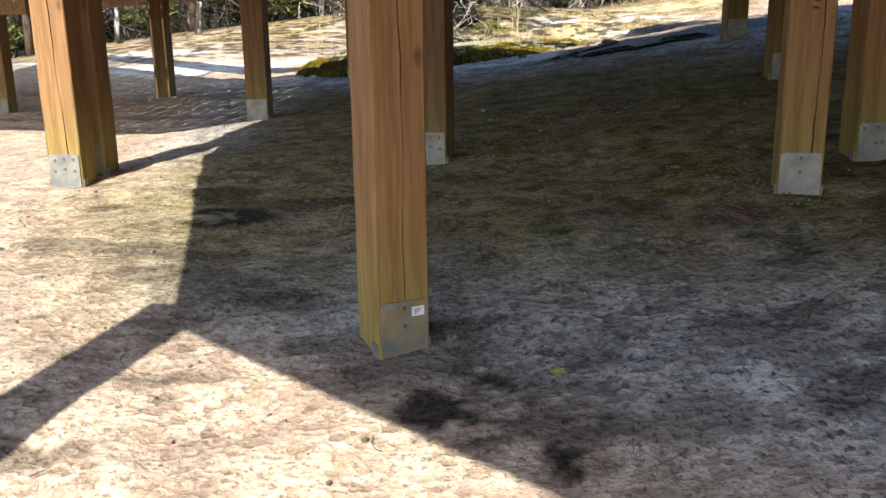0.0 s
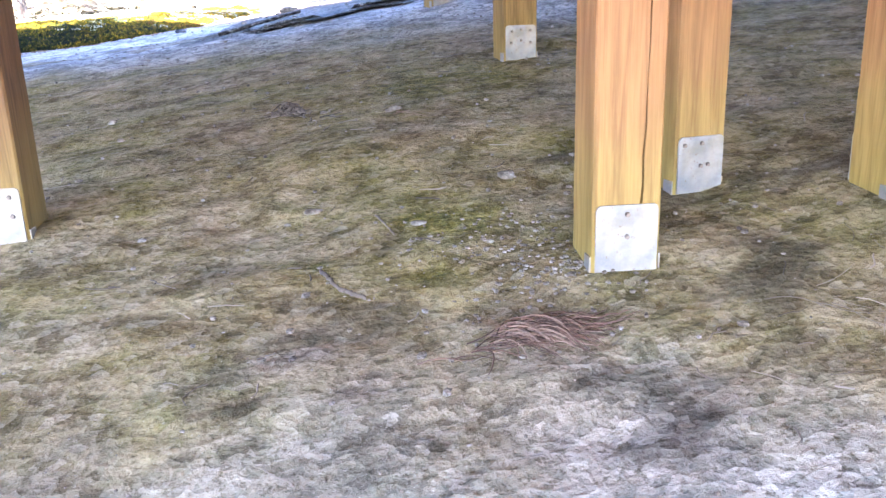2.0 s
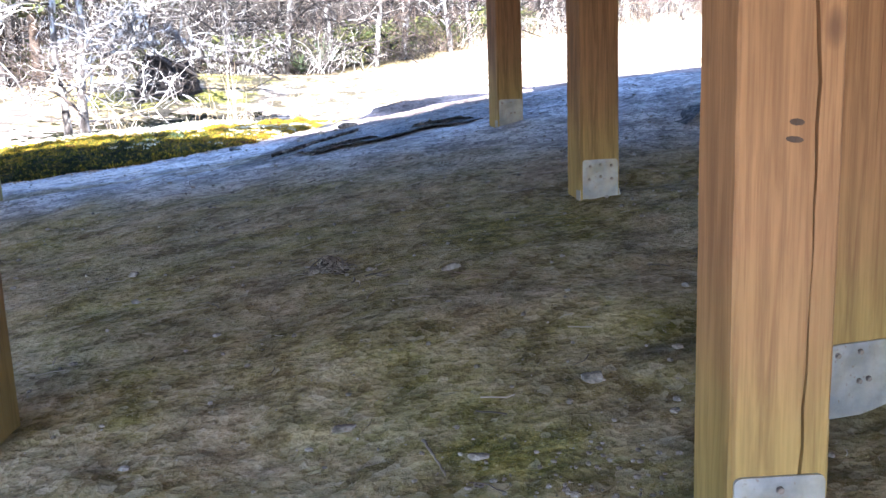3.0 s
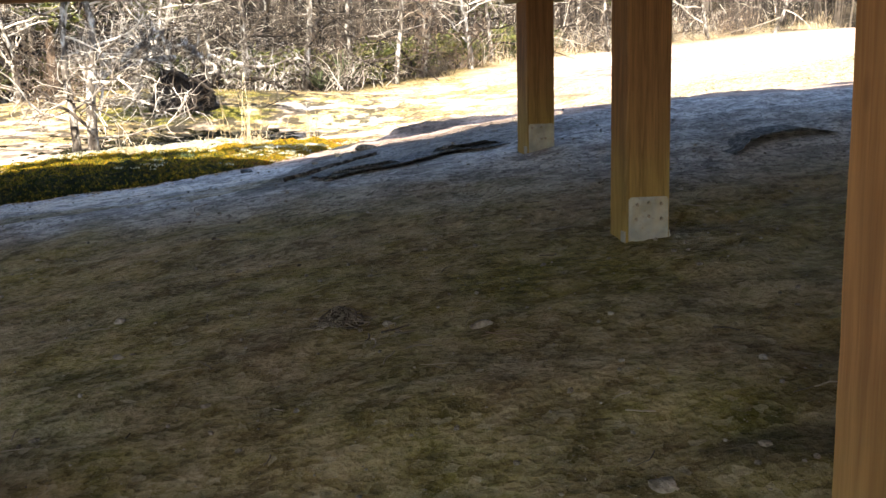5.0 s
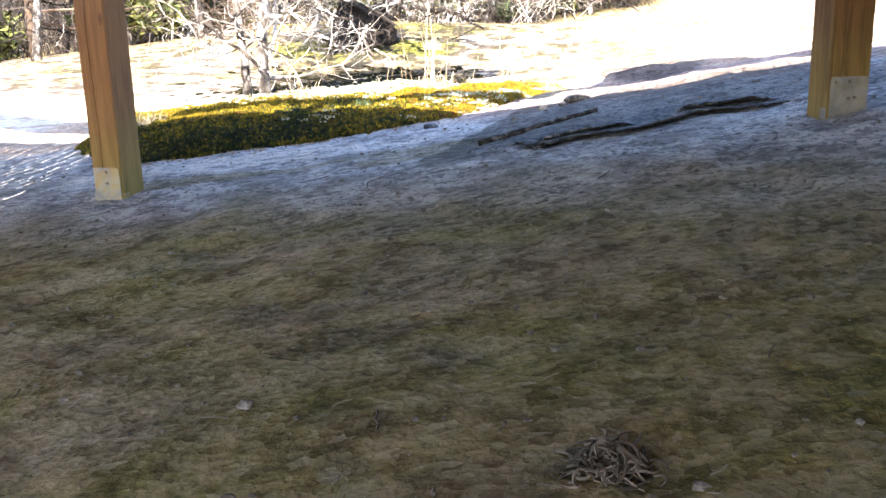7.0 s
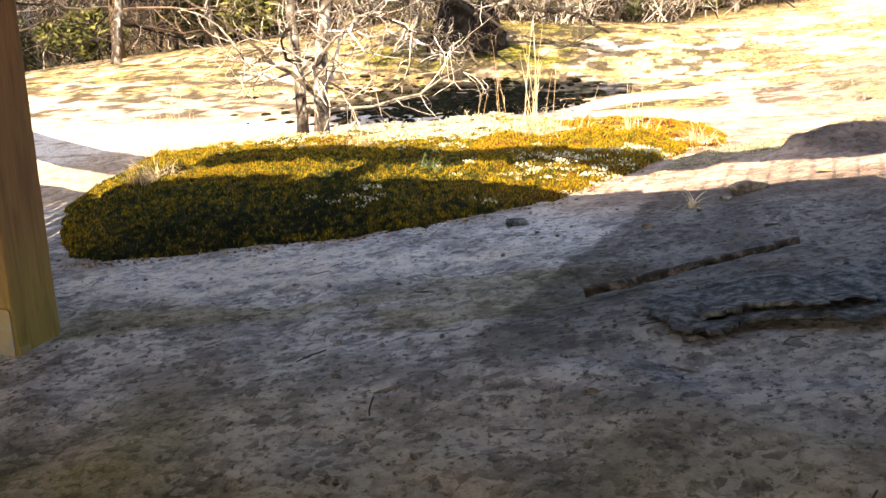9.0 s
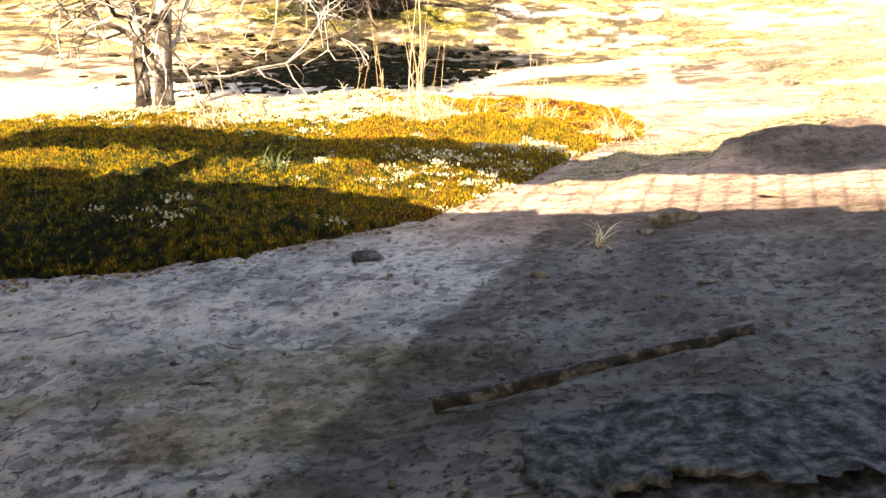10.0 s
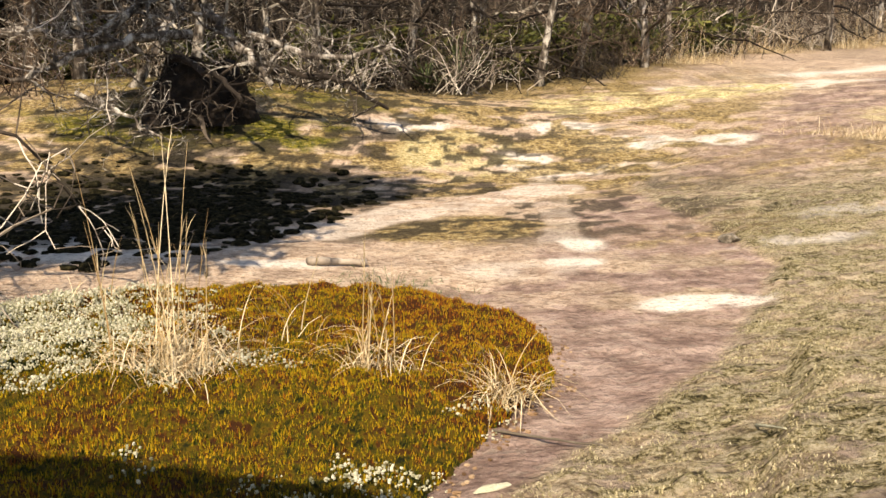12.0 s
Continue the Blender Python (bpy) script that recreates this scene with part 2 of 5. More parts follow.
def wood_material(name, light, dark, green=0.5):
    m = Mat(name, 0.72, spec=0.25)
    long = m.map((1, 1, 0.07))
    ring = m.noise(34, 5, 0.6, long, 0.8)
    fine = m.noise(160, 3, 0.6, m.map((1, 1, 0.025)))
    col = m.ramp(ring, (0.3, dark), (0.5, light), (0.72, tuple(min(1, c * 1.15) for c in light)))
    col = m.mix(m.ramp(fine, (0.35, 0.45), (0.55, 0.0)), col, tuple(c * 0.65 for c in dark))
    broad = m.noise(6.5, 4, 0.6, m.map((1, 1, 0.1)))
    col = m.mix(m.ramp(broad, (0.32, 0.5), (0.46, 0.0)), col, tuple(c * 0.55 for c in dark))
    z = m.t.nodes.new("ShaderNodeSeparateXYZ")
    m.link(m.co, z.inputs[0])
    low = m.math("SUBTRACT", 0.5, m.math("ADD", z.outputs[2], m.math("MULTIPLY", m.noise(3), -0.5)))
    stain = m.math("MULTIPLY", m.ramp(low, (0.1, 0.0), (0.75, 1.0)), green)
    col = m.mix(stain, col, m.mix(m.ramp(ring, (0.35, 0.0), (0.6, 1.0)), (0.15, 0.118, 0.022), (0.26, 0.205, 0.05)))
    knot = m.cells(4.3, m.map((1.0, 1.0, 0.5)))
    col = m.mix(m.ramp(knot, (0.04, 0.85), (0.1, 0.0)), col, (0.09, 0.045, 0.02))
    hue = m.node("ShaderNodeHueSaturation")
    m.link(m.math("ADD", 0.82, m.math("MULTIPLY", m.random(), 0.34)), hue.inputs["Value"])
    m.link(col, hue.inputs["Color"])
    return m.done(hue.outputs[0], m.math("ADD", ring, fine), 0.35, 0.003)


def steel_material():
    m = Mat("galvanised_steel", 0.5, 0.35, 0.5)
    a, b = m.noise(9, 5, 0.6), m.noise(38, 4, 0.6)
    col = m.ramp(a, (0.4, (0.16, 0.162, 0.158)), (0.6, (0.27, 0.272, 0.26)))
    rust = m.math("MULTIPLY", m.ramp(m.noise(13, 4, 0.6), (0.5, 0.0), (0.62, 1.0)), m.ramp(m.random(), (0.15, 0.0), (0.6, 0.9)))
    col = m.mix(rust, col, (0.27, 0.17, 0.07))
    wash = m.math("MULTIPLY", m.ramp(m.noise(7, 4, 0.6), (0.4, 0.0), (0.6, 0.8)), m.ramp(m.random(), (0.2, 0.35), (0.6, 1.0)))
    col = m.mix(wash, col, (0.3, 0.24, 0.1))
    col = m.mix(m.ramp(m.noise(55, 3, 0.6), (0.64, 0.0), (0.7, 0.6)), col, (0.13, 0.085, 0.05))
    return m.done(col, b, 0.12, 0.002, m.ramp(b, (0.3, 0.38), (0.7, 0.62)))


def plain(name, stops, scale, rough=0.85, island=False, strength=0.4, distance=0.01, stretch=(1, 1, 1), spec=0.25):
    m = Mat(name, rough, spec=spec)
    v = m.map(stretch)
    n = m.noise(scale, 5, 0.65, v)
    f = n if not island else m.math("ADD", m.math("MULTIPLY", n, 0.45), m.math("MULTIPLY", m.random(True), 0.55))
    if not island:
        stops = tuple((0.5 + (p - 0.5) * 0.6, c) for p, c in stops)
    col = m.ramp(f, *stops)
    return m.done(col, m.noise(scale * 4, 4, 0.6, v), strength, distance)


def moss_material(name, dim):
    """Gold, rust and green moss; a low dim paints the shade between sprigs into the cushion."""
    m = Mat(name, 0.85, spec=0.15)
    p = m.t.nodes.new("ShaderNodeSeparateXYZ")
    m.link(m.co, p.inputs[0])
    shore = m.math("MULTIPLY", m.math("ADD", m.math("MULTIPLY", p.outputs[0], 0.45), m.math("SUBTRACT", p.outputs[1], 12.6)), 0.12)
    big = m.math("ADD", m.math("MULTIPLY", m.math("SUBTRACT", m.noise(1.3, 5, 0.65), 0.5), 1.6), shore)
    clump = m.math("MULTIPLY", m.math("SUBTRACT", m.noise(26, 4, 0.65), 0.5), 2.3)
    f = m.math("ADD", m.math("ADD", m.math("ADD", big, clump), 0.16), m.math("MULTIPLY", m.random(True), 0.6))
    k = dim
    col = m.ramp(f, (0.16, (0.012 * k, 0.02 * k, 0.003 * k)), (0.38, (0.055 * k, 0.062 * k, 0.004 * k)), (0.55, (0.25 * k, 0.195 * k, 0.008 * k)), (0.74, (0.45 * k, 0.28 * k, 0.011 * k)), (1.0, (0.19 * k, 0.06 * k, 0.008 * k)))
    return m.done(col, m.noise(90, 4, 0.7), 0.8, 0.015)


GRANITE = rock_material()
TIMBER = wood_material("treated_pine", (0.24, 0.13, 0.053), (0.185, 0.094, 0.036), 0.85)
# shaded copy of TIMBER: the dimness under the deck is in its colour
SHADETIMBER = wood_material("shaded_pine", (0.15, 0.08, 0.031), (0.09, 0.045, 0.017), 0.6)
DECKING = wood_material("deck_lumber", (0.3, 0.2, 0.11), (0.18, 0.11, 0.055), 0.0)
STEEL = steel_material()
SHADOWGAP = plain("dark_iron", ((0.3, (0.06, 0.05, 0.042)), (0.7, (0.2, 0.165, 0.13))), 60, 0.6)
STICKER = plain("paper_tag", ((0.3, (0.7, 0.69, 0.66)), (0.7, (0.82, 0.81, 0.78))), 20)
INK = plain("tag_print", ((0.3, (0.05, 0.05, 0.05)), (0.7, (0.1, 0.1, 0.1))), 20)
MOSS = moss_material("haircap_moss", 1.0)
# same moss at a fifth of the tone: gap shade put into its colour
SHADED_MOSSBED = moss_material("shaded_moss_cushion", 0.2)
LICHEN = plain("reindeer_lichen", ((0.3, (0.26, 0.26, 0.15)), (0.5, (0.45, 0.44, 0.31)), (0.75, (0.66, 0.64, 0.5))), 30, 0.95, True, 0.8, 0.01)
STRAW = plain("dry_grass", ((0.25, (0.28, 0.19, 0.09)), (0.5, (0.52, 0.41, 0.24)), (0.8, (0.72, 0.62, 0.43))), 20, 0.8, True, 0.2, 0.003)
TURFBLADE = plain("wiry_turf", ((0.22, (0.08, 0.068, 0.025)), (0.42, (0.27, 0.235, 0.11)), (0.62, (0.5, 0.44, 0.26)), (0.8, (0.68, 0.61, 0.42))), 14, 0.8, True, 0.2, 0.003)
GREENBLADE = plain("green_blade", ((0.25, (0.035, 0.06, 0.02)), (0.55, (0.075, 0.11, 0.04)), (0.8, (0.16, 0.19, 0.08))), 12, 0.6, True, 0.2, 0.003)
BARK = plain("lichened_bark", ((0.3, (0.03, 0.023, 0.018)), (0.5, (0.1, 0.083, 0.066)), (0.6, (0.28, 0.255, 0.22)), (0.75, (0.48, 0.46, 0.41))), 9, 0.9, False, 0.8, 0.012, (1, 1, 0.45))
DEADWOOD = plain("silvered_deadwood", ((0.3, (0.022, 0.016, 0.011)), (0.45, (0.09, 0.07, 0.053)), (0.6, (0.37, 0.32, 0.26)), (0.76, (0.64, 0.58, 0.49))), 5, 0.85, True, 0.4, 0.006, (1, 1, 1))
BROWNWOOD = plain("brown_trunk_bark", ((0.3, (0.03, 0.02, 0.014)), (0.55, (0.11, 0.075, 0.05)), (0.78, (0.24, 0.18, 0.13))), 6, 0.9, True, 0.6, 0.02, (1, 1, 0.3))
FOLIAGE = plain("cedar_foliage", ((0.25, (0.03, 0.042, 0.01)), (0.55, (0.1, 0.11, 0.025)), (0.8, (0.21, 0.2, 0.055))), 3, 0.8, True, 0.2, 0.01)
STONE = plain("loose_stone", ((0.3, (0.07, 0.06, 0.045)), (0.5, (0.15, 0.13, 0.1)), (0.72, (0.27, 0.24, 0.2))), 24, 0.9, False, 0.7, 0.008)
SLATE = plain("dark_rock_sheet", ((0.28, (0.016, 0.015, 0.016)), (0.5, (0.065, 0.072, 0.073)), (0.74, (0.19, 0.184, 0.184))), 26, 0.95, False, 0.8, 0.012, (1, 1, 1))
TWIG = plain("weathered_twig", ((0.3, (0.045, 0.036, 0.026)), (0.55, (0.12, 0.1, 0.075)), (0.78, (0.27, 0.23, 0.18))), 18, 0.85, True, 0.4, 0.003)
STICKWOOD = plain("grey_stick_bark", ((0.25, (0.012, 0.01, 0.009)), (0.5, (0.04, 0.036, 0.032)), (0.75, (0.2, 0.19, 0.175))), 20, 0.85, False, 0.7, 0.006)
NEEDLE = plain("rust_pine_straw", ((0.3, (0.045, 0.026, 0.017)), (0.55, (0.12, 0.075, 0.05)), (0.8, (0.25, 0.18, 0.13))), 18, 0.8, True, 0.2, 0.003)
LEAF = plain("dead_leaf", ((0.3, (0.1, 0.055, 0.025)), (0.55, (0.24, 0.15, 0.08)), (0.8, (0.45, 0.33, 0.21))), 14, 0.75, True, 0.3, 0.003)
YELLOW = plain("yellow_leaf", ((0.3, (0.5, 0.4, 0.06)), (0.7, (0.7, 0.6, 0.14))), 30, 0.7)
SHADOWMOSS = plain("shadow_black_moss", ((0.3, (0.006, 0.006, 0.003)), (0.55, (0.022, 0.02, 0.01)), (0.8, (0.07, 0.06, 0.028))), 22, 0.98, False, 1.0, 0.03, (1, 1, 1), 0.05)
# near-black: the stump's dark void is painted onto its shell
HOLLOW_SHADE = plain("hollow_shade", ((0.3, (0.005, 0.004, 0.003)), (0.55, (0.014, 0.01, 0.007)), (0.8, (0.04, 0.028, 0.018))), 8, 0.95, False, 0.9, 0.03)
# backdrop tone carries the shaded depth of the woods
FOREST = plain("shaded_forest", ((0.3, (0.006, 0.005, 0.003)), (0.5, (0.018, 0.014, 0.009)), (0.72, (0.05, 0.038, 0.024))), 0.5, 0.95, False, 0.9, 0.4, (1, 1, 0.35))
# dark bark, deepened to put the thicket's shaded gaps into the colour
DARKBRANCH = plain("dark_bark_and_shade", ((0.3, (0.01, 0.007, 0.005)), (0.5, (0.028, 0.021, 0.015)), (0.72, (0.1, 0.08, 0.06))), 6, 0.9, True, 0.5, 0.008)
WIRE = plain("wire_mesh", ((0.3, (0.2, 0.2, 0.2)), (0.7, (0.36, 0.36, 0.36))), 20, 0.5)

# ---- mesh helpers ----


def mesh_from(name, verts, faces, material, smooth=False):
    me = bpy.data.meshes.new(name)
    me.from_pydata([tuple(v) for v in verts], [], faces)
    me.materials.append(material)
    if smooth:
        me.polygons.foreach_set("use_smooth", [True] * len(me.polygons))
    me.update()
    return me


def put(name, me, parent=None, m=None, label="", category="", group="", kind=""):
    ob = new(name, me)
    if parent is not None:
        ob.parent = parent
    if m is not None:
        ob.matrix_basis = m
    return tagged(ob, label, category, group, kind)


def part(name, bm, material, parent, label=""):
    me = bpy.data.meshes.new(name)
    bm.to_mesh(me)
    bm.free()
    me.materials.append(material)
    return put(name, me, parent, None, label)


def box(sx, sy, sz, cx=0, cy=0, cz=0, bevel=0.0):
    bm = bmesh.new()
    bmesh.ops.create_cube(bm, size=1, matrix=Matrix.Translation((cx, cy, cz)) @ Matrix.Diagonal((sx, sy, sz, 1)))
    if bevel:
        bmesh.ops.bevel(bm, geom=bm.edges[:], offset=bevel, segments=2, affect="EDGES")
    return bm


class Soup:
    """Collects tubes, blades and lumps into one mesh."""

    def __init__(self):
        self.v, self.f = [], []

    def tube(self, pts, radii, sides=4):
        n0 = len(self.v)
        for i, (p, r) in enumerate(zip(pts, radii)):
            a, b = pts[max(0, i - 1)], pts[min(len(pts) - 1, i + 1)]
            d = (b - a).normalized() if (b - a).length > 1e-9 else Vector((0, 0, 1))
            s = d.cross(Vector((0, 0, 1)) if abs(d.z) < 0.9 else Vector((1, 0, 0))).normalized()
            u = s.cross(d)
            for k in range(sides):
                g = 2 * math.pi * k / sides
                self.v.append(p + s * (r * math.cos(g)) + u * (r * math.sin(g)))
        for i in range(len(pts) - 1):
            for k in range(sides):
                q = n0 + i * sides
                self.f.append((q + k, q + (k + 1) % sides, q + sides + (k + 1) % sides, q + sides + k))
        if sides < 4:
            return
        self.f.append(tuple(range(n0 + sides - 1, n0 - 1, -1)))
        q = n0 + (len(pts) - 1) * sides
        self.f.append(tuple(range(q, q + sides)))

    def blade(self, pts, widths, side):
        n0 = len(self.v)
        for p, w in zip(pts, widths):
            self.v += [p - side * w, p + side * w]
        for i in range(len(pts) - 1):
            q = n0 + 2 * i
            self.f.append((q, q + 1, q + 3, q + 2))

    def lump(self, c, r, rng, squash=0.6, rings=4, sides=6):
        n0 = len(self.v)
        ax = Matrix.Rotation(rng.uniform(0, 6.28), 3, "Z")
        for i in range(rings + 1):
            g = math.pi * i / rings
            for k in range(sides):
                h = 2 * math.pi * k / sides + 0.4 * i
                w = rng.uniform(0.75, 1.15)
                self.v.append(c + ax @ Vector((r[0] * w * math.sin(g) * math.cos(h), r[1] * w * math.sin(g) * math.sin(h), r[2] * math.cos(g))))
        for i in range(rings):
            for k in range(sides):
                q = n0 + i * sides
                self.f.append((q + k, q + sides + k, q + sides + (k + 1) % sides, q + (k + 1) % sides))

    def mesh(self, name, material, smooth=False):
        return mesh_from(name, self.v, self.f, material, smooth)


# ---- ground ----


def steps(a, b, h, far, near_h):
    """Coordinates at spacing h between a and b, wider out to near_h, then growing to the horizon."""
    mid = list(np.arange(a, b + h / 2, h))
    lo, hi, w = [], [], 0.09
    x, w = a, 0.07
    while x > near_h[0]:
        x -= w
        lo.append(x)
    while x > far[0]:
        w *= 1.35
        x -= w
        lo.append(x)
    x, w = b, 0.07
    while x < near_h[1]:
        x += w
        hi.append(x)
    while x < far[1]:
        w *= 1.35
        x += w
        hi.append(x)
    return np.array(lo[::-1] + mid + hi)


def spot(x, y, cx, cy, rx, ry, seed, soft=0.35):
    d = np.hypot((x - cx) / rx, (y - cy) / ry) + 1.1 * (fbm(x * 2.3, y * 2.3, seed) - 0.5)
    return 1 - ramp(d, 1 - soft, 1 + soft * 0.3)


def strip(x, y, line, half, seed):
    """A band of uneven width along a line."""
    best = np.full(np.shape(x), 1e9)
    for (ax, ay), (bx, by) in zip(line, line[1:]):
        dx, dy = bx - ax, by - ay
        w = np.clip(((x - ax) * dx + (y - ay) * dy) / (dx * dx + dy * dy), 0, 1)
        best = np.minimum(best, np.hypot(x - ax - w * dx, y - ay - w * dy))
    return 1 - ramp(best / half + 1.2 * (fbm(x * 2.1, y * 2.6, seed) - 0.5), 0.75, 1.1)


def treeline(x):
    """Where the rock ends and the woods begin."""
    return 21.4 + 0.35 * np.maximum(0, x + 1) + 0.055 * np.maximum(0, x - 1) ** 2 * (x < 9) + (x >= 9) * (3.52 + 0.25 * (x - 9)) - 0.12 * np.minimum(0, x + 1)


def build_ground():
    xs = steps(-2.4, 4.3, 0.03, (-400, 400), (-8, 9))
    ys = steps(1.2, 15.2, 0.03, (-200, 600), (-3, 24))
    X, Y = np.meshgrid(xs, ys)
    Z = terrain(X, Y)
    ny, nx = X.shape
    me = bpy.data.meshes.new("ground")
    co = np.stack([X, Y, Z], -1).reshape(-1, 3).astype(np.float32)
    a = (np.arange(ny - 1)[:, None] * nx + np.arange(nx - 1)[None, :]).ravel()
    quads = np.stack([a, a + 1, a + nx + 1, a + nx], -1).astype(np.int32)
    me.vertices.add(len(co))
    me.vertices.foreach_set("co", co.ravel())
    me.loops.add(quads.size)
    me.loops.foreach_set("vertex_index", quads.ravel())
    me.polygons.add(len(quads))
    me.polygons.foreach_set("loop_start", np.arange(0, quads.size, 4, dtype=np.int32))
    me.polygons.foreach_set("use_smooth", np.ones(len(quads), dtype=bool))
    me.update()
    me.materials.append(GRANITE)
    n = fbm(X * 0.9, Y * 0.9, 70)
    streak = fbm(X * 1.2, Y * 4.5, 71)
    # olive and brown film on the sheltered rock
    film = ramp(Y + 1.6 * n, 3.5, 5.1) * (1 - ramp(Y + 0.35 * X + 1.3 * (n - 0.5), 8.4, 9.4)) * ramp(X + 0.8 * n, -2.0, -0.6)
    film = film * (0.88 + 0.12 * ramp(streak, 0.3, 0.6))
    film = np.maximum(film, 0.95 * ramp(X - 0.7 * (3.4 - Y) + 1.2 * (n - 0.5), 1.3, 2.2) * ramp(Y, 1.8, 3.2) * (Y < 5))
    film = np.maximum(film, 0.6 * spot(X, Y, 0.2, 10.0, 1.6, 0.35, 72) * ramp(streak, 0.4, 0.6))
    film = np.maximum(film, 0.4 * ramp(turf_edge(X, Y), -1.1, -0.8) * (1 - ramp(turf_edge(X, Y), -0.1, 0.05)) * ramp(Y, 11.9, 12.5) * (1 - ramp(Y, 15, 17)))
    turf = ramp(turf_edge(X, Y), -0.05, 0.1) * ramp(Y, 11.5, 12.1) * (1 - ramp(Y + 2 * (n - 0.5), 17, 20)) * (0.45 + 0.55 * ramp(fbm(X * 3, Y * 8, 73), 0.36, 0.55))
    # warm tan painted where the sun falls, grey left where the deck shades
    sunlit_tan = np.maximum(ramp(Y + 0.38 * X + 0.5 * (n - 0.5), 11.3, 12.0), ramp(-X - 0.30 * Y + 0.4 * (n - 0.5), -0.4, 0.5))
    sunlit_tan = np.maximum(sunlit_tan, 1 - ramp(Y + 0.6 * X + 0.5 * (n - 0.5), 2.3, 3.2))
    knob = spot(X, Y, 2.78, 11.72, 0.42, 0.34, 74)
    turf, sunlit_tan = turf * (1 - knob), sunlit_tan * (1 - 0.85 * knob)
    cover = np.stack([film, turf, sunlit_tan, np.ones_like(X)], -1)
    pale = np.zeros_like(X)
    for k, (cx, cy, rx, ry) in enumerate(((3.52, 20.2, 0.36, 0.7), (4.34, 21.65, 0.62, 0.34), (2.25, 21.5, 0.55, 0.4), (4.87, 20.8, 0.75, 0.4), (5.97, 20.66, 0.6, 0.3), (3.4, 14.71, 0.42, 0.12), (8.5, 23.8, 1.6, 0.35), (6.6, 24.2, 0.7, 0.22), (2.95, 15.75, 0.22, 0.14), (3.15, 16.3, 0.22, 0.3), (4.6, 15.9, 0.5, 0.12), (-4.8, 15.5, 2.2, 0.8), (-2.4, 15.8, 1.6, 0.5), (5.4, 16.6, 0.7, 0.16), (-0.4, 16.1, 1.2, 0.6), (10.5, 25.0, 2.5, 0.4), (-7.5, 17.8, 2.4, 0.6), (4.1, 19.7, 0.8, 0.2), (1.1, 15.75, 0.5, 0.12))):
        pale = np.maximum(pale, spot(X, Y, cx, cy, rx, ry, 80 + k))
    pale = pale * ramp(fbm(X * 4, Y * 6, 99), 0.3, 0.4)
    seam = np.maximum(strip(X, Y, ((0.9, 16.75), (2.7, 18.4), (3.5, 18.8)), 0.36, 130), strip(X, Y, ((3.0, 16.2), (3.2, 17.2), (3.5, 19.4)), 0.15, 131) * 0.6)
    seam = np.maximum(seam, 0.8 * spot(X, Y, 2.6, 15.6, 0.4, 0.28, 132))
    pale = np.maximum(pale, 0.5 * seam * ramp(fbm(X * 3, Y * 9, 133), 0.34, 0.5))
    pale = np.maximum(pale, 0.7 * spot(X, Y, -0.6, 10.5, 1.5, 0.3, 98) * ramp(fbm(X * 9, Y * 12, 97), 0.42, 0.56))
    # brown bare rock: the channel below the turf and the worn way up the slope
    path = ramp(turf_edge(X, Y), -1.3, -1.1) * (1 - ramp(turf_edge(X, Y), -0.08, 0.02)) * ramp(Y, 11.9, 12.5) * (1 - ramp(Y, 15.6, 16.6))
    path = np.maximum(path, strip(X, Y, ((2.7, 14.4), (3.6, 16.2), (4.3, 17.6), (5.7, 19.2), (8.0, 21.7), (12, 24.5)), 0.85, 134))
    path = np.maximum(path, 0.75 * ramp(Y + 0.38 * X + 0.5 * (n - 0.5), 11.3, 11.8) * (1 - ramp(Y, 12.2, 12.8)) * ramp(X, 0.8, 1.4))
    path = path * (1 - 0.8 * seam) * (1 - 0.75 * ramp(fbm(X * 3.4, Y * 6, 146), 0.5, 0.6) * ramp(Y, 14.0, 15.0))
    cream = strip(X, Y, ((4.6, 23.0), (6.0, 23.5), (8.0, 23.9)), 0.6, 135) + 0.7 * spot(X, Y, 2.7, 20.5, 0.8, 0.8, 136) + 0.6 * spot(X, Y, 8.8, 20.9, 1.0, 0.7, 137)
    cream = np.clip(cream, 0, 1) * ramp(fbm(X * 5, Y * 7, 138), 0.36, 0.5)
    green = np.maximum(spot(X, Y, -0.5, 20.8, 2.2, 0.7, 140), 0.9 * spot(X, Y, 0.2, 22.6, 2.4, 0.9, 141)) * ramp(fbm(X * 2, Y * 4, 142), 0.32, 0.5)
    green = np.maximum(green, 0.7 * np.maximum(spot(X, Y, 2.25, 6.35, 0.55, 0.5, 143), spot(X, Y, 1.45, 4.45, 0.5, 0.35, 144)) * ramp(fbm(X * 5, Y * 6, 145), 0.35, 0.6))
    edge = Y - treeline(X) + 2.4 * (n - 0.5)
    # mask for tree shade painted into the ground past the treeline
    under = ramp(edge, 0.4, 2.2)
    litter = np.maximum(ramp(edge, -0.8, 1.4), 0.9 * spot(X, Y, 2.25, 16.95, 0.85, 0.75, 101))
    litter = np.maximum(litter, 0.85 * spot(X, Y, 4.0, 16.6, 0.8, 0.5, 102))
    litter = np.maximum(litter, 0.9 * ramp(fbm(X * 2.2, Y * 4.0, 103), 0.42, 0.5) * ramp(Y, 17.5, 19) * (1 - ramp(X, 6, 10)))
    litter = litter * (1 - np.maximum(seam, path * 0.8))
    # first spot: black moss, and the cedar's shadow deepened in the colour
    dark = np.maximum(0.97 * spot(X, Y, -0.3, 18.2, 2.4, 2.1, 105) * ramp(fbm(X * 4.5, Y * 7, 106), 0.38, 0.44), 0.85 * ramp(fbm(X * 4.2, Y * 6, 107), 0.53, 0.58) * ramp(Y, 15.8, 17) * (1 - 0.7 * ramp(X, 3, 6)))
    dark = dark * (1 - 0.9 * seam)
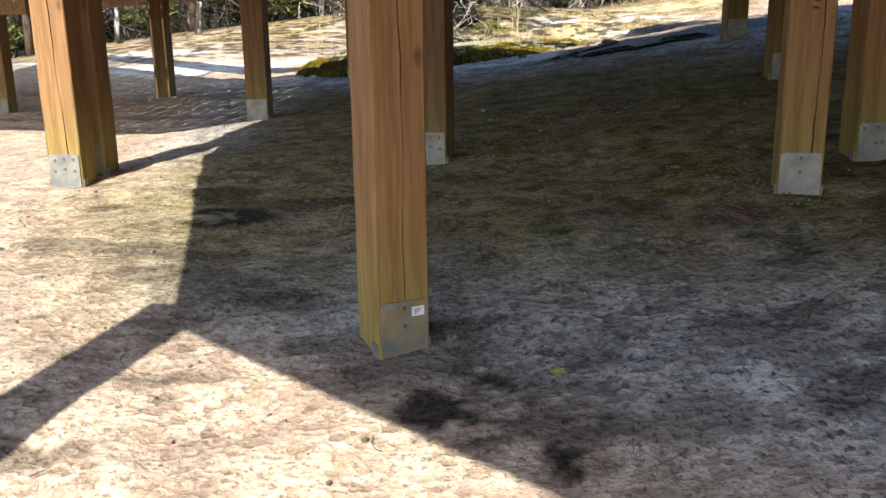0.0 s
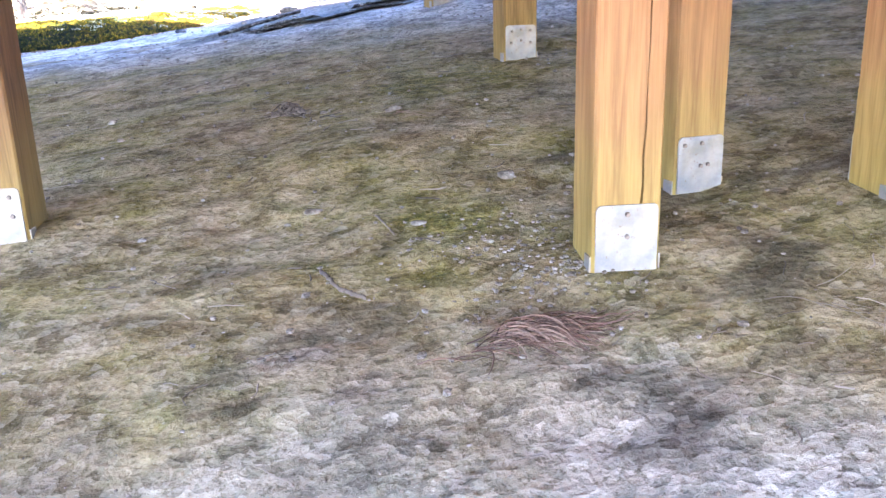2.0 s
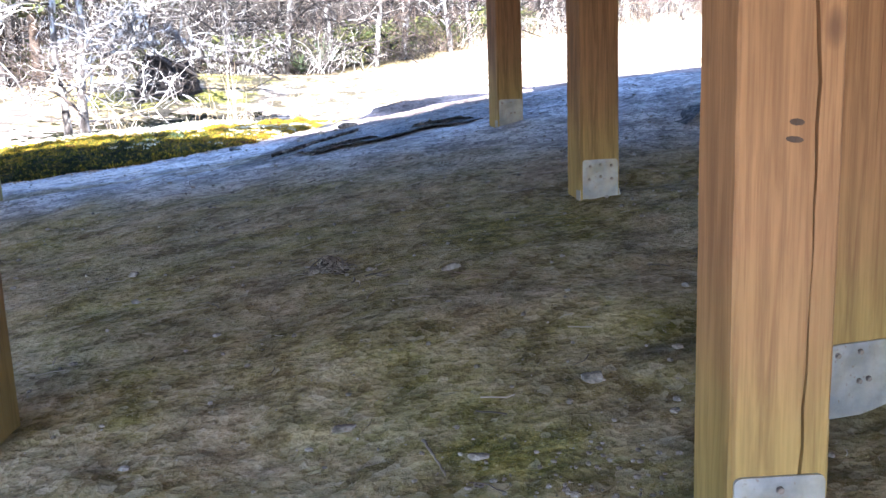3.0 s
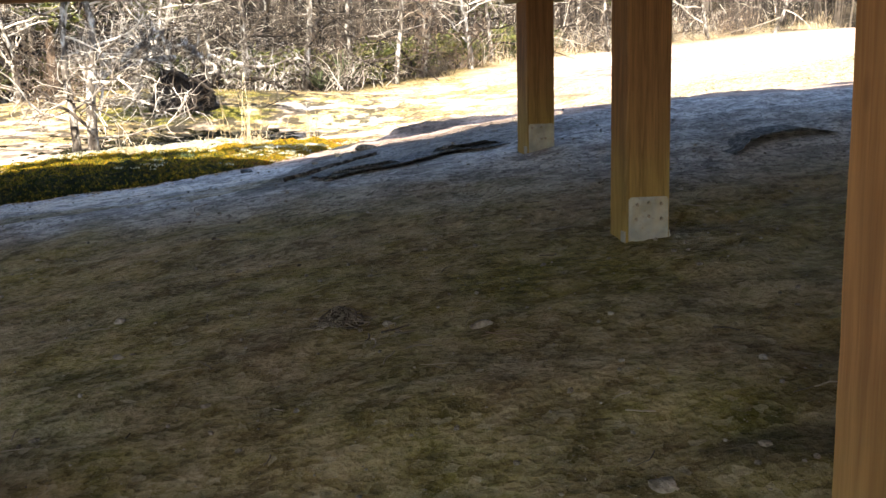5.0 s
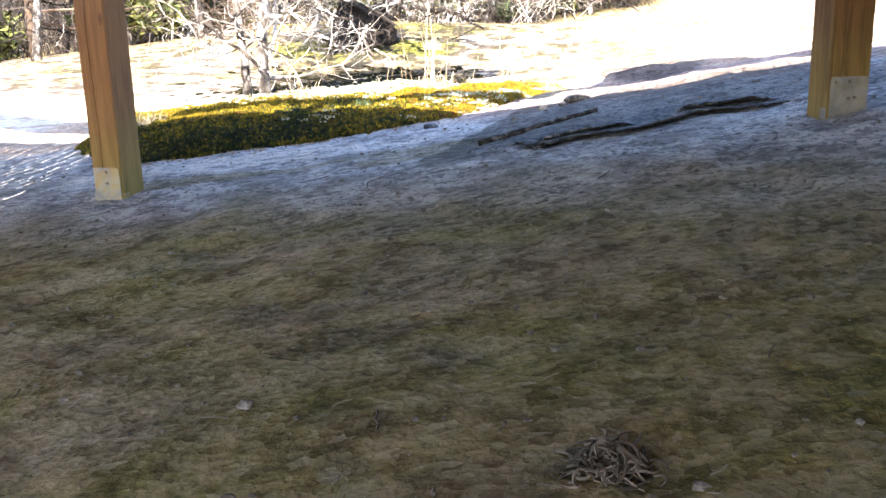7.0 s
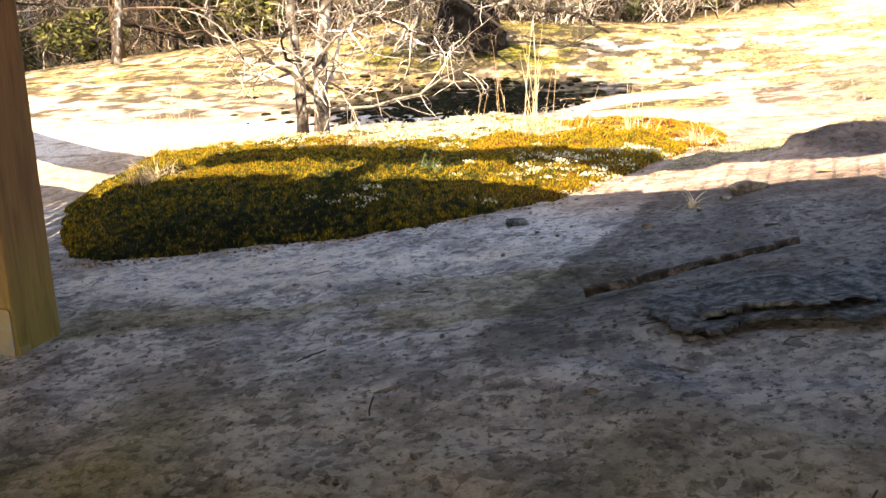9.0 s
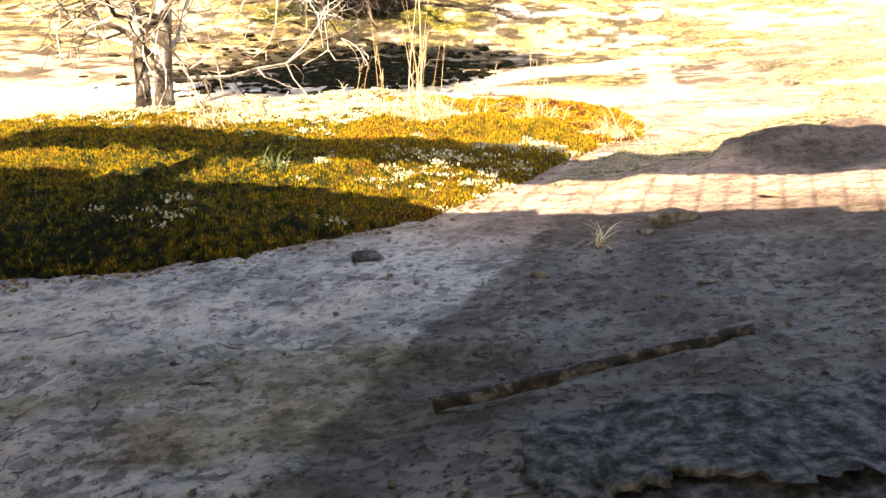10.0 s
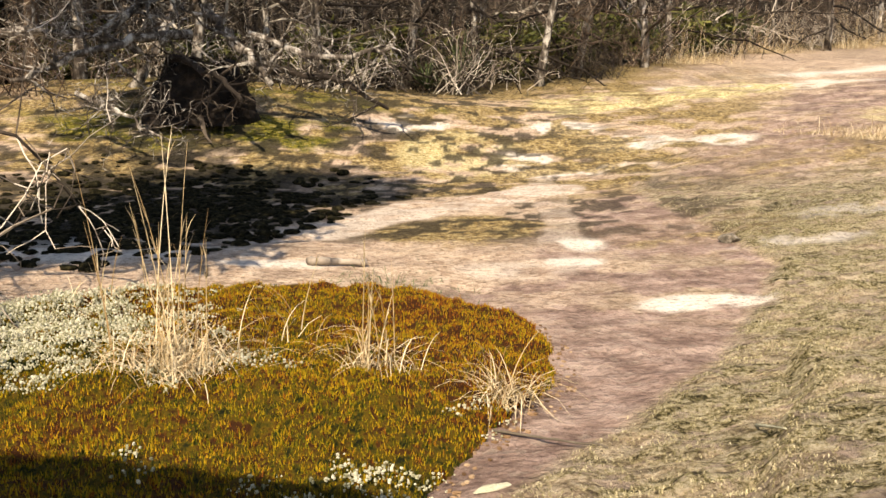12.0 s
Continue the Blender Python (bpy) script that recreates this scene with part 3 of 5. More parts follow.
    dark = np.maximum(dark, 0.95 * np.maximum(np.maximum(spot(X, Y, 0.3, 2.42, 0.24, 0.24, 108), spot(X, Y, 0.62, 2.25, 0.09, 0.18, 110)), np.maximum(spot(X, Y, -1.05, 4.2, 0.3, 0.25, 111), 0.4 * spot(X, Y, -0.75, 3.4, 0.4, 0.4, 147))) * ramp(fbm(X * 7, Y * 9, 112), 0.36, 0.52))
    dark = np.maximum(dark, 0.55 * ramp(fbm(X * 1.8, Y * 3.4, 109), 0.6, 0.7) * (Y < 5))
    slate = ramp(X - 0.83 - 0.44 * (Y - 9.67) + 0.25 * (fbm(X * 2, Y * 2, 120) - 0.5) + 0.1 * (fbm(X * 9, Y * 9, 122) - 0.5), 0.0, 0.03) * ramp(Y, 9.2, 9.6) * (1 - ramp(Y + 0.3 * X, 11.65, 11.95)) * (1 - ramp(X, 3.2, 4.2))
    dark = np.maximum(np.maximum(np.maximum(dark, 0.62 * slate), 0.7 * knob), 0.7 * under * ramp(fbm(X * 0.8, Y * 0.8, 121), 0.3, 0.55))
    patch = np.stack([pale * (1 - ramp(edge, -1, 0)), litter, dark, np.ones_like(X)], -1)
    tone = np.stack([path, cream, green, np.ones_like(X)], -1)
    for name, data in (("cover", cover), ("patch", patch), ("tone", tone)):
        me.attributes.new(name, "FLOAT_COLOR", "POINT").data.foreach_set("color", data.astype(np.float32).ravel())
    put("ground", me, kind="structure", label="weathered granite outcrop with olive algae film, turf and pale patches", category="rock")


build_ground()

# ---- posts ----
PLATE = 0.186


def post_shaft(w, height, seed, crack, material):
    rng = random.Random(seed)
    h, b = w / 2, 0.006
    verts, faces, rings = [], [], 26
    wander = rng.uniform(-0.2, 0.2) * w
    for i in range(rings):
        z = -0.06 + (height + 0.06) * i / (rings - 1)
        wander += rng.uniform(-0.006, 0.006)
        wander = max(-0.3 * w, min(0.3 * w, wander))
        open_ = crack * (0.15 + 0.85 * abs(math.sin(0.9 + 2.3 * i / rings * math.pi))) * (0.0 if z < 0.16 else 1.0)
        half, deep = 0.0004 + 0.0022 * open_, 0.0005 + 0.02 * open_
        j = [rng.uniform(-0.0012, 0.0012) for _ in range(8)]
        loop = [(-h + b, -h + j[0]), (wander - half, -h), (wander, -h + deep), (wander + half, -h), (h - b, -h + j[1]), (h + j[2], -h + b), (h + j[3], h - b), (h - b, h + j[4]), (-h + b, h + j[5]), (-h + j[6], h - b), (-h + j[7], -h + b)]
        verts += [Vector((x, y, z)) for x, y in loop]
    n = 11
    for i in range(rings - 1):
        for k in range(n):
            faces.append((i * n + k, i * n + (k + 1) % n, (i + 1) * n + (k + 1) % n, (i + 1) * n + k))
    faces.append(tuple(range((rings - 1) * n, rings * n)))
    return mesh_from("shaft", verts, faces, material)


def plate_mesh(w, h):
    """A steel plate with rounded upper corners, standing on its lower edge, its face towards -y."""
    r = 0.016
    outline = [(-w / 2, 0), (w / 2, 0)]
    for k in range(5):
        g = math.pi / 2 * k / 4
        outline.append((w / 2 - r + r * math.cos(g), h - r + r * math.sin(g)))
    for k in range(5):
        g = math.pi / 2 * (1 + k / 4)
        outline.append((-w / 2 + r + r * math.cos(g), h - r + r * math.sin(g)))
    n = len(outline)
    v = [Vector((x, -0.0065, z)) for x, z in outline] + [Vector((x, 0, z)) for x, z in outline]
    f = [tuple(range(n)), tuple(range(2 * n - 1, n - 1, -1))] + [(k, k + n, (k + 1) % n + n, (k + 1) % n) for k in range(n)]
    return mesh_from("base_plate", v, f, STEEL)


PLATE_MESH = plate_mesh(PLATE, 0.2)
bolt_bm = bmesh.new()
bmesh.ops.create_cone(bolt_bm, cap_ends=True, segments=10, radius1=0.0085, radius2=0.007, depth=0.008, matrix=Matrix.Rotation(math.pi / 2, 4, "X"))
BOLT_MESH = bpy.data.meshes.new("bolt")
bolt_bm.to_mesh(BOLT_MESH)
BOLT_MESH.materials.append(SHADOWGAP)
BOLTS = {"pair": ((0, 0.172), (0, 0.105)), "many": ((0, 0.172), (-0.055, 0.165), (0.058, 0.168), (0, 0.112), (-0.06, 0.1), (0.06, 0.1)), "four": ((0, 0.175), (-0.07, 0.172), (0, 0.095), (0.03, 0.098))}


def timber_post(x, y, yaw, top, label, width=0.204, bolts="pair", crack=1.0, plate=True, sticker=False, seed=0, back=True, material=None):
    low = min(gz(x + a, y + b) for a in (-0.09, 0.09) for b in (-0.09, 0.09))
    root = put("timber_post", None, None, pose(x, y, low, 0, 0, yaw), label, "post", "posts under the deck")
    put("shaft", post_shaft(width, top - low, 100 + seed, crack, material or TIMBER), root)
    if plate:
        sides = ((0, -width / 2 - 0.001), (180, width / 2 + 0.001)) if back else ((0, -width / 2 - 0.001),)
        for turn, off in sides:
            p = put("base_plate", PLATE_MESH, root, pose(0, off, 0.0, 0, 0, turn), "galvanised steel base plate")
            for bx, bz in BOLTS[bolts]:
                put("bolt", BOLT_MESH, p, pose(bx, -0.009, bz))
        for sx in (-1, 1):
            bm = box(0.005, 0.05, 0.05, sx * (width / 2 + 0.0035), -width / 2 + 0.03, 0.02, 0.0)
            part("side_tab", bm, STEEL, root)
    if sticker:
        t = part("tag", box(0.05, 0.0012, 0.036, 0.052, -width / 2 - 0.0085, 0.158), STICKER, root, "small white paper tag")
        for k in range(3):
            part("print_line", box(0.026 - 0.006 * k, 0.0006, 0.003, 0.05 - 0.003 * k, -width / 2 - 0.0095, 0.165 - 0.008 * k), INK, t)
    return root


BEAM, DECK = 2.42, 2.64
timber_post(0.014, 2.936, 29, BEAM, "square timber post turned askew with a tagged steel plate", sticker=True, seed=1, crack=1.3)
timber_post(0.05, 5.235, -12, BEAM, "greenish square timber post with drilled steel base plate", bolts="many", seed=2, crack=0.2, material=SHADETIMBER)
cracked = timber_post(1.895, 4.118, -11, BEAM, "cracked orange timber post with yellowed steel base plate", seed=3, crack=1.6)
for kx, kz, kw in ((0.012, 0.9, 0.03), (0.008, 0.868, 0.038)):
    bm = bmesh.new()
    bmesh.ops.create_uvsphere(bm, u_segments=12, v_segments=6, radius=0.5, matrix=Matrix.Translation((kx, -0.1018, kz)) @ Matrix.Rotation(0.12, 4, "Y") @ Matrix.Diagonal((kw, 0.003, 0.013, 1)))
    part("knot", bm, BROWNWOOD, cracked, "dark knot in the wood")
timber_post(2.412, 4.556, 2, BEAM, "orange timber post standing close behind another post", bolts="four", seed=4, crack=0.2)
timber_post(2.96, 4.12, 0, BEAM, "timber post beside the close pair of posts", seed=5, crack=0.4)
timber_post(2.66, 6.718, -3, BEAM, "dark shaded timber post with rust-spotted steel plate", bolts="many", seed=6, crack=0.2, material=SHADETIMBER)
timber_post(2.908, 8.926, 3, 2.27, "timber post darkened for shade at the deck edge with rusty plate", bolts="four", seed=7, crack=0.2, material=SHADETIMBER)
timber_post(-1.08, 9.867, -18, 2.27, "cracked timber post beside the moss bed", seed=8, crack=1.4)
timber_post(-1.75, 7.9, 0, BEAM, "half-sunlit timber post with plain steel plate", seed=9, crack=0.2, material=SHADETIMBER)
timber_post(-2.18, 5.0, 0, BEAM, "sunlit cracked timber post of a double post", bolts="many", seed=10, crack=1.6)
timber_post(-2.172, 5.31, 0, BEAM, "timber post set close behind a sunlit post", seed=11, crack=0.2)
timber_post(-3.8, 11.0, 0, 1.84, "timber post darkened for shade under the lower platform", seed=12, crack=0.2, plate=False, material=SHADETIMBER)
timber_post(-5.42, 10.0, 0, 1.84, "timber post under the lower platform corner", seed=13, crack=0.2)
timber_post(-1.6, 1.02, 0, BEAM, "timber post at the weathered deck corner", seed=14, crack=0.6)

# ---- decks ----
unit = bpy.data.meshes.new("board")
bm = box(1, 1, 1)
bm.to_mesh(unit)
bm.free()
unit.materials.append(DECKING)


def spans(poly, y):
    xs = []
    for (ax, ay), (bx, by) in zip(poly, poly[1:] + poly[:1]):
        if (ay <= y) != (by <= y):
            xs.append(ax + (y - ay) / (by - ay) * (bx - ax))
    xs.sort()
    return list(zip(xs[::2], xs[1::2]))


def edge_y(x):
    return 10.125 - 0.277 * x


def plank(parent, name, a, b, wide, high, z):
    """A straight timber from a to b, its underside at z."""
    d = Vector((b[0] - a[0], b[1] - a[1], 0))
    m = Matrix.Translation(((a[0] + b[0]) / 2, (a[1] + b[1]) / 2, z + high / 2)) @ Matrix.Rotation(math.atan2(d.y, d.x), 4, "Z") @ Matrix.Diagonal((d.length, wide, high, 1))
    return put(name, unit, parent, m)


def deck(label, poly, top, turn, pitch, gap):
    """A floor of boards laid along the direction turn, clipped to the plan."""
    root = put("deck_platform", None, None, None, label, "deck")
    r = Matrix.Rotation(-turn, 2)
    flat = [tuple(r @ Vector(p)) for p in poly]
    lo, hi = min(p[1] for p in flat), max(p[1] for p in flat)
    v = lo + pitch / 2
    while v < hi:
        rows = [spans(flat, v + e * pitch / 2) for e in (-0.98, 0, 0.98)]
        for k, (a, b) in enumerate(rows[1]):
            a = min([a] + [r_[k][0] for r_ in rows if len(r_) == len(rows[1])])
            b = max([b] + [r_[k][1] for r_ in rows if len(r_) == len(rows[1])])
            if b - a > 0.15:
                p, q = Matrix.Rotation(turn, 2) @ Vector((a, v)), Matrix.Rotation(turn, 2) @ Vector((b, v))
                plank(root, "board", p, q, pitch - gap, 0.038, top - 0.038)
        v += pitch
    return root


# right end of MAIN is unseen, widened to hold skylight off the floor
MAIN = [(-1.55, 0.92), (-1.76, 2.13), (-2.2, 4.0), (-2.4, edge_y(-2.4)), (13.0, edge_y(13.0)), (14.0, 1.0), (14.0, -8.0), (-0.03, -0.34)]
LOWER = [(-2.1, 6.6), (-2.46, 6.35), (-2.88, 5.98), (-9.0, 9.06), (-9.0, 16.3), (-3.0, 11.85), (-2.1, 10.75)]
main = deck("raised timber deck on posts above the bare rock", MAIN, DECK, 0.0, 0.145, 0.006)
for a, b in zip(MAIN, MAIN[1:] + MAIN[:1]):
    plank(main, "rim_joist", a, b, 0.04, 0.19, DECK - 0.21)
for a, b in (((-2.35, 10.17), (12.6, 6.42)), ((-2.3, 7.9), (13.2, 5.4)), ((-2.25, 5.2), (13.5, 4.4)), ((-1.9, 3.0), (13.8, 3.0)), ((-0.4, 0.2), (13.8, 0.2))):
    plank(main, "beam", a, b, 0.14, 0.085, BEAM)
for k in range(27):
    x = -2.2 + 0.6 * k
    ends = spans([(p[1], p[0]) for p in MAIN], x)
    if ends:
        plank(main, "joist", (x, ends[0][0] + 0.05), (x, ends[-1][1] - 0.05), 0.038, 0.09, BEAM + 0.087)
lower = deck("lower timber platform with open gaps between boards", LOWER, 2.05, math.atan2(1.2, 0.38), 0.15, 0.011)
for a, b in zip(LOWER, LOWER[1:] + LOWER[:1]):
    plank(lower, "rim_joist", a, b, 0.04, 0.15, 1.86)
for a, b in (((-9, 10.5), (-2.7, 9.0)), ((-9, 12.3), (-2.7, 10.6)), ((-6, 8.1), (-2.7, 7.0))):
    plank(lower, "beam", a, b, 0.12, 0.1, 1.82)
for k in range(9):
    y = 6.4 + 0.7 * k
    for a, b in spans(LOWER, y):
        plank(lower, "joist", (a + 0.03, y), (b - 0.03, y), 0.038, 0.09, 1.92)
plank(lower, "beam", (-6.6, 9.85), (-4.9, 9.85), 0.14, 0.24, 1.62)


def railing(stops, z, label, solid=()):
    """Posts at the stops, with cap, boards and wire mesh between them."""
    root = put("deck_railing", None, None, None, label, "railing")
    stops = [Vector((*p, 0)) for p in stops]
    for p in stops:
        put("rail_post", unit, root, Matrix.Translation((p.x, p.y, z + 0.58)) @ Matrix.Diagonal((0.1, 0.1, 1.16, 1)))
    for k, (p, q) in enumerate(zip(stops, stops[1:])):
        plank(root, "rail_cap", p, q, 0.14, 0.038, z + 1.163)
        for i in range(3):
            plank(root, "rail_board", p, q, 0.034, 0.184, z + 0.61 + 0.185 * i)
        plank(root, "bottom_rail", p, q, 0.05, 0.04, z + 0.001)
        if k in solid:
            plank(root, "rail_board", p, q, 0.034, 0.565, z + 0.043)
            continue
        s, d = Soup(), (q - p)
        for i in range(1, int(d.length / 0.1)):
            u = p + d.normalized() * 0.1 * i
            s.tube([Vector((u.x, u.y, z + 0.04)), Vector((u.x, u.y, z + 0.62))], [0.004, 0.004], 4)
        for i in range(1, 6):
            s.tube([Vector((p.x, p.y, z + 0.04 + 0.1 * i)), Vector((q.x, q.y, z + 0.04 + 0.1 * i))], [0.004, 0.004], 4)
        put("mesh_panel", s.mesh("mesh_panel", WIRE), root)


railing([(x, edge_y(x)) for x in (-2.35, -0.72, 3.35, 5.1, 7.3, 9.5, 11.6)], DECK, "timber railing with wire mesh panels on the deck edge", (2,))
railing([(-3.0, 11.85), (-5.0, 13.33), (-7.0, 14.82), (-9.0, 16.3)], 2.05, "timber railing with wire mesh along the lower platform")
for x, y, yaw in ((2.908, 8.926, -15.5), (-1.08, 9.867, -15.5)):
    block = put("bolster_block", None, None, pose(x, y, 2.27, 0, 0, yaw), "short timber bolster between post head and beam", "beam block")
    part("body", box(0.42, 0.2, 0.15, 0, 0, 0.075, 0.006), TIMBER, block)

# ---- moss bed ----
MOSS_EDGE = [(-1.5, 10.95), (-1.25, 10.85), (-0.55, 10.9), (0.1, 11.0), (0.9, 11.3), (1.26, 11.65), (1.7, 12.4), (2.0, 13.0), (2.26, 13.4), (2.42, 13.9), (2.38, 14.45), (2.0, 14.95), (1.3, 15.15), (0.5, 14.95), (-0.4, 14.4), (-1.1, 14.15), (-1.75, 14.2), (-2.6, 13.9), (-2.4, 12.5), (-1.9, 11.5)]


def inside_by(x, y):
    """Distance inside the edge of the moss bed, below zero outside."""
    best, inner = np.full(x.shape, 1e9), np.zeros(x.shape, bool)
    for (ax, ay), (bx, by) in zip(MOSS_EDGE, MOSS_EDGE[1:] + MOSS_EDGE[:1]):
        dx, dy = bx - ax, by - ay
        w = np.clip(((x - ax) * dx + (y - ay) * dy) / (dx * dx + dy * dy), 0, 1)
        best = np.minimum(best, np.hypot(x - ax - w * dx, y - ay - w * dy))
        inner ^= ((ay <= y) != (by <= y)) & (x < ax + (y - ay) / (by - ay + 1e-12) * dx)
    return np.where(inner, best, -best) + 0.22 * (fbm(x * 2.6, y * 2.6, 201) - 0.5)


def moss_top(x, y):
    d = inside_by(x, y)
    lift = 0.11 * np.sqrt(np.clip(d / 0.3, 0, 1)) * (0.75 + 0.5 * fbm(x * 1.3, y * 1.3, 202)) + (0.09 * (fbm(x * 3.2, y * 3.2, 203) - 0.5) + 0.085 * (fbm(x * 11, y * 11, 204, 3) - 0.5)) * ramp(d, 0, 0.2)
    return terrain(x, y) + np.where(d > 0, lift, -0.03 + 0.1 * d), d


def moss_bed():
    X, Y = np.meshgrid(np.arange(-3.0, 2.95, 0.035), np.arange(10.5, 15.2, 0.035))
    Z, D = moss_top(X, Y)
    ny, nx = X.shape
    keep = D > -0.06
    index = np.full(X.shape, -1)
    index[keep] = np.arange(keep.sum())
    q = np.stack([index[:-1, :-1], index[:-1, 1:], index[1:, 1:], index[1:, :-1]], -1).reshape(-1, 4)
    q = q[(q >= 0).all(1)]
    bed = put("moss_bed", mesh_from("moss_bed", np.stack([X, Y, Z], -1)[keep].tolist(), q.tolist(), SHADED_MOSSBED, True), None, None, "thick golden and green haircap moss cushion on the rock", "moss", kind="stuff")
    rng = np.random.RandomState(5)
    n = 240000
    x, y = rng.uniform(-2.9, 2.8, n), rng.uniform(10.6, 15.0, n)
    z, d = moss_top(x, y)
    ok = d > 0.0
    x, y, z = x[ok], y[ok], z[ok]
    n = len(x)
    h, r = rng.uniform(0.006, 0.022, n), rng.uniform(0.0025, 0.0055, n)
    g = rng.uniform(0, 6.28, n)
    corners = [np.stack([x + r * np.cos(g + k * 2.094), y + r * np.sin(g + k * 2.094), z - 0.012], -1) for k in range(3)]
    tip = np.stack([x + rng.normal(0, 0.007, n), y + rng.normal(0, 0.007, n), z + h], -1)
    v = np.stack(corners + [tip], 1).reshape(-1, 3)
    a = np.arange(n) * 4
    f = np.concatenate([np.stack([a + k, a + (k + 1) % 3, a + 3], -1) for k in range(3)])
    put("moss_sprigs", mesh_from("moss_sprigs", v.tolist(), f.tolist(), MOSS), bed, None, "short upright moss sprigs", kind="stuff")


moss_bed()


def lichen_clumps():
    rng = random.Random(9)
    s = Soup()
    zones = ((0.1, 13.95, 0.55, 0.6, 1500), (-0.8, 13.9, 0.7, 0.4, 350), (0.9, 13.45, 0.25, 0.15, 60), (1.6, 12.4, 0.25, 0.2, 45), (1.15, 11.75, 0.3, 0.25, 60), (0.3, 11.2, 0.6, 0.1, 14), (2.1, 12.95, 0.15, 0.2, 25), (-1.6, 14.1, 0.5, 0.2, 50), (0.9, 12.0, 0.5, 0.35, 30))
    for cx, cy, rx, ry, n in zones:
        for _ in range(n):
            x, y = rng.gauss(cx, rx * 0.6), rng.gauss(cy, ry * 0.6)
            top, d = moss_top(np.array([x]), np.array([y]))
            if d[0] < -0.03:
                continue
            size = rng.uniform(0.008, 0.02)
            for _k in range(15):
                c = Vector((x + rng.gauss(0, size * 1.5), y + rng.gauss(0, size * 1.5), max(top[0], gz(x, y)) + rng.uniform(0.0, 1.0) * size + 0.012))
                e = size * rng.uniform(0.14, 0.4)
                s.lump(c, (e * rng.uniform(0.6, 1.5), e * rng.uniform(0.6, 1.5), e * rng.uniform(0.6, 1.4)), rng, 1, 3, 4)
    put("lichen_clumps", s.mesh("lichen_clumps", LICHEN), None, None, "pale reindeer lichen tufts scattered over the moss", "lichen", kind="stuff")


lichen_clumps()



def turf_tufts():
    """Matted wiry grass lying in rows across the slope."""
    rng = np.random.RandomState(21)
    n = 330000
    x, y = rng.uniform(1.8, 7.0, n), rng.uniform(11.7, 18.0, n)
    row = 0.5 * fbm(x * 6, y * 13 + 2 * fbm(x * 1.5, y * 1.5, 151), 150, 2) + 0.5 * fbm(x * 2.5, y * 4, 152, 2)
    on = ramp(turf_edge(x, y), -0.05, 0.1) * ramp(y, 11.8, 12.2) * (1 - ramp(y, 16.0, 18.0))
    bald = ramp(x - 2.7 - 0.6 * (y - 12.26), 0.0, 0.2) * (1 - ramp(y, 14.0, 15.0))
    ok = (rng.uniform(0, 1, n) < on * ramp(row, 0.36, 0.56) * (1 - 0.6 * bald)) & (np.hypot((x - 2.78) / 0.42, (y - 11.72) / 0.34) > 1)
    x, y = x[ok], y[ok]
    z, n = terrain(x, y), ok.sum()
    g = rng.normal(-2.2, 1.0, n)
    ln, wd = rng.uniform(0.008, 0.024, n), rng.uniform(0.0006, 0.0014, n)
    sx, sy = -np.sin(g) * wd, np.cos(g) * wd
    up = rng.uniform(0.003, 0.012, n)
    mx, my = x + np.cos(g) * ln * 0.5, y + np.sin(g) * ln * 0.5
    tip = np.stack([x + np.cos(g) * ln, y + np.sin(g) * ln, z + 0.35 * up], -1)
    v = np.stack([np.stack([x - sx, y - sy, z - 0.006], -1), np.stack([x + sx, y + sy, z - 0.006], -1), np.stack([mx + sx, my + sy, z + up], -1), np.stack([mx - sx, my - sy, z + up], -1), tip], 1).reshape(-1, 3)
    a = np.arange(n) * 5
    quads = np.stack([a, a + 1, a + 2, a + 3], -1).tolist()
    put("turf_tufts", mesh_from("turf_tufts", v.tolist(), quads + np.stack([a + 3, a + 2, a + 4], -1).tolist(), TURFBLADE), None, None, "pale olive wiry turf matted over the rock", "turf", kind="stuff")


turf_tufts()

# ---- dry grasses ----


def surface(x, y):
    top, d = moss_top(np.array([float(x)]), np.array([float(y)]))
    return float(top[0]) if d[0] > 0 else gz(x, y)


def arc(p, heading, length, rise, droop, n=6):
    """A curved stem from p: rises, then bends over."""
    pts, slope = [p.copy()], rise
    for _ in range(n):
        d = Vector((math.cos(heading) * math.cos(slope), math.sin(heading) * math.cos(slope), math.sin(slope)))
        p = p + d * (length / n)
        slope -= droop / n
        pts.append(p.copy())
    return pts


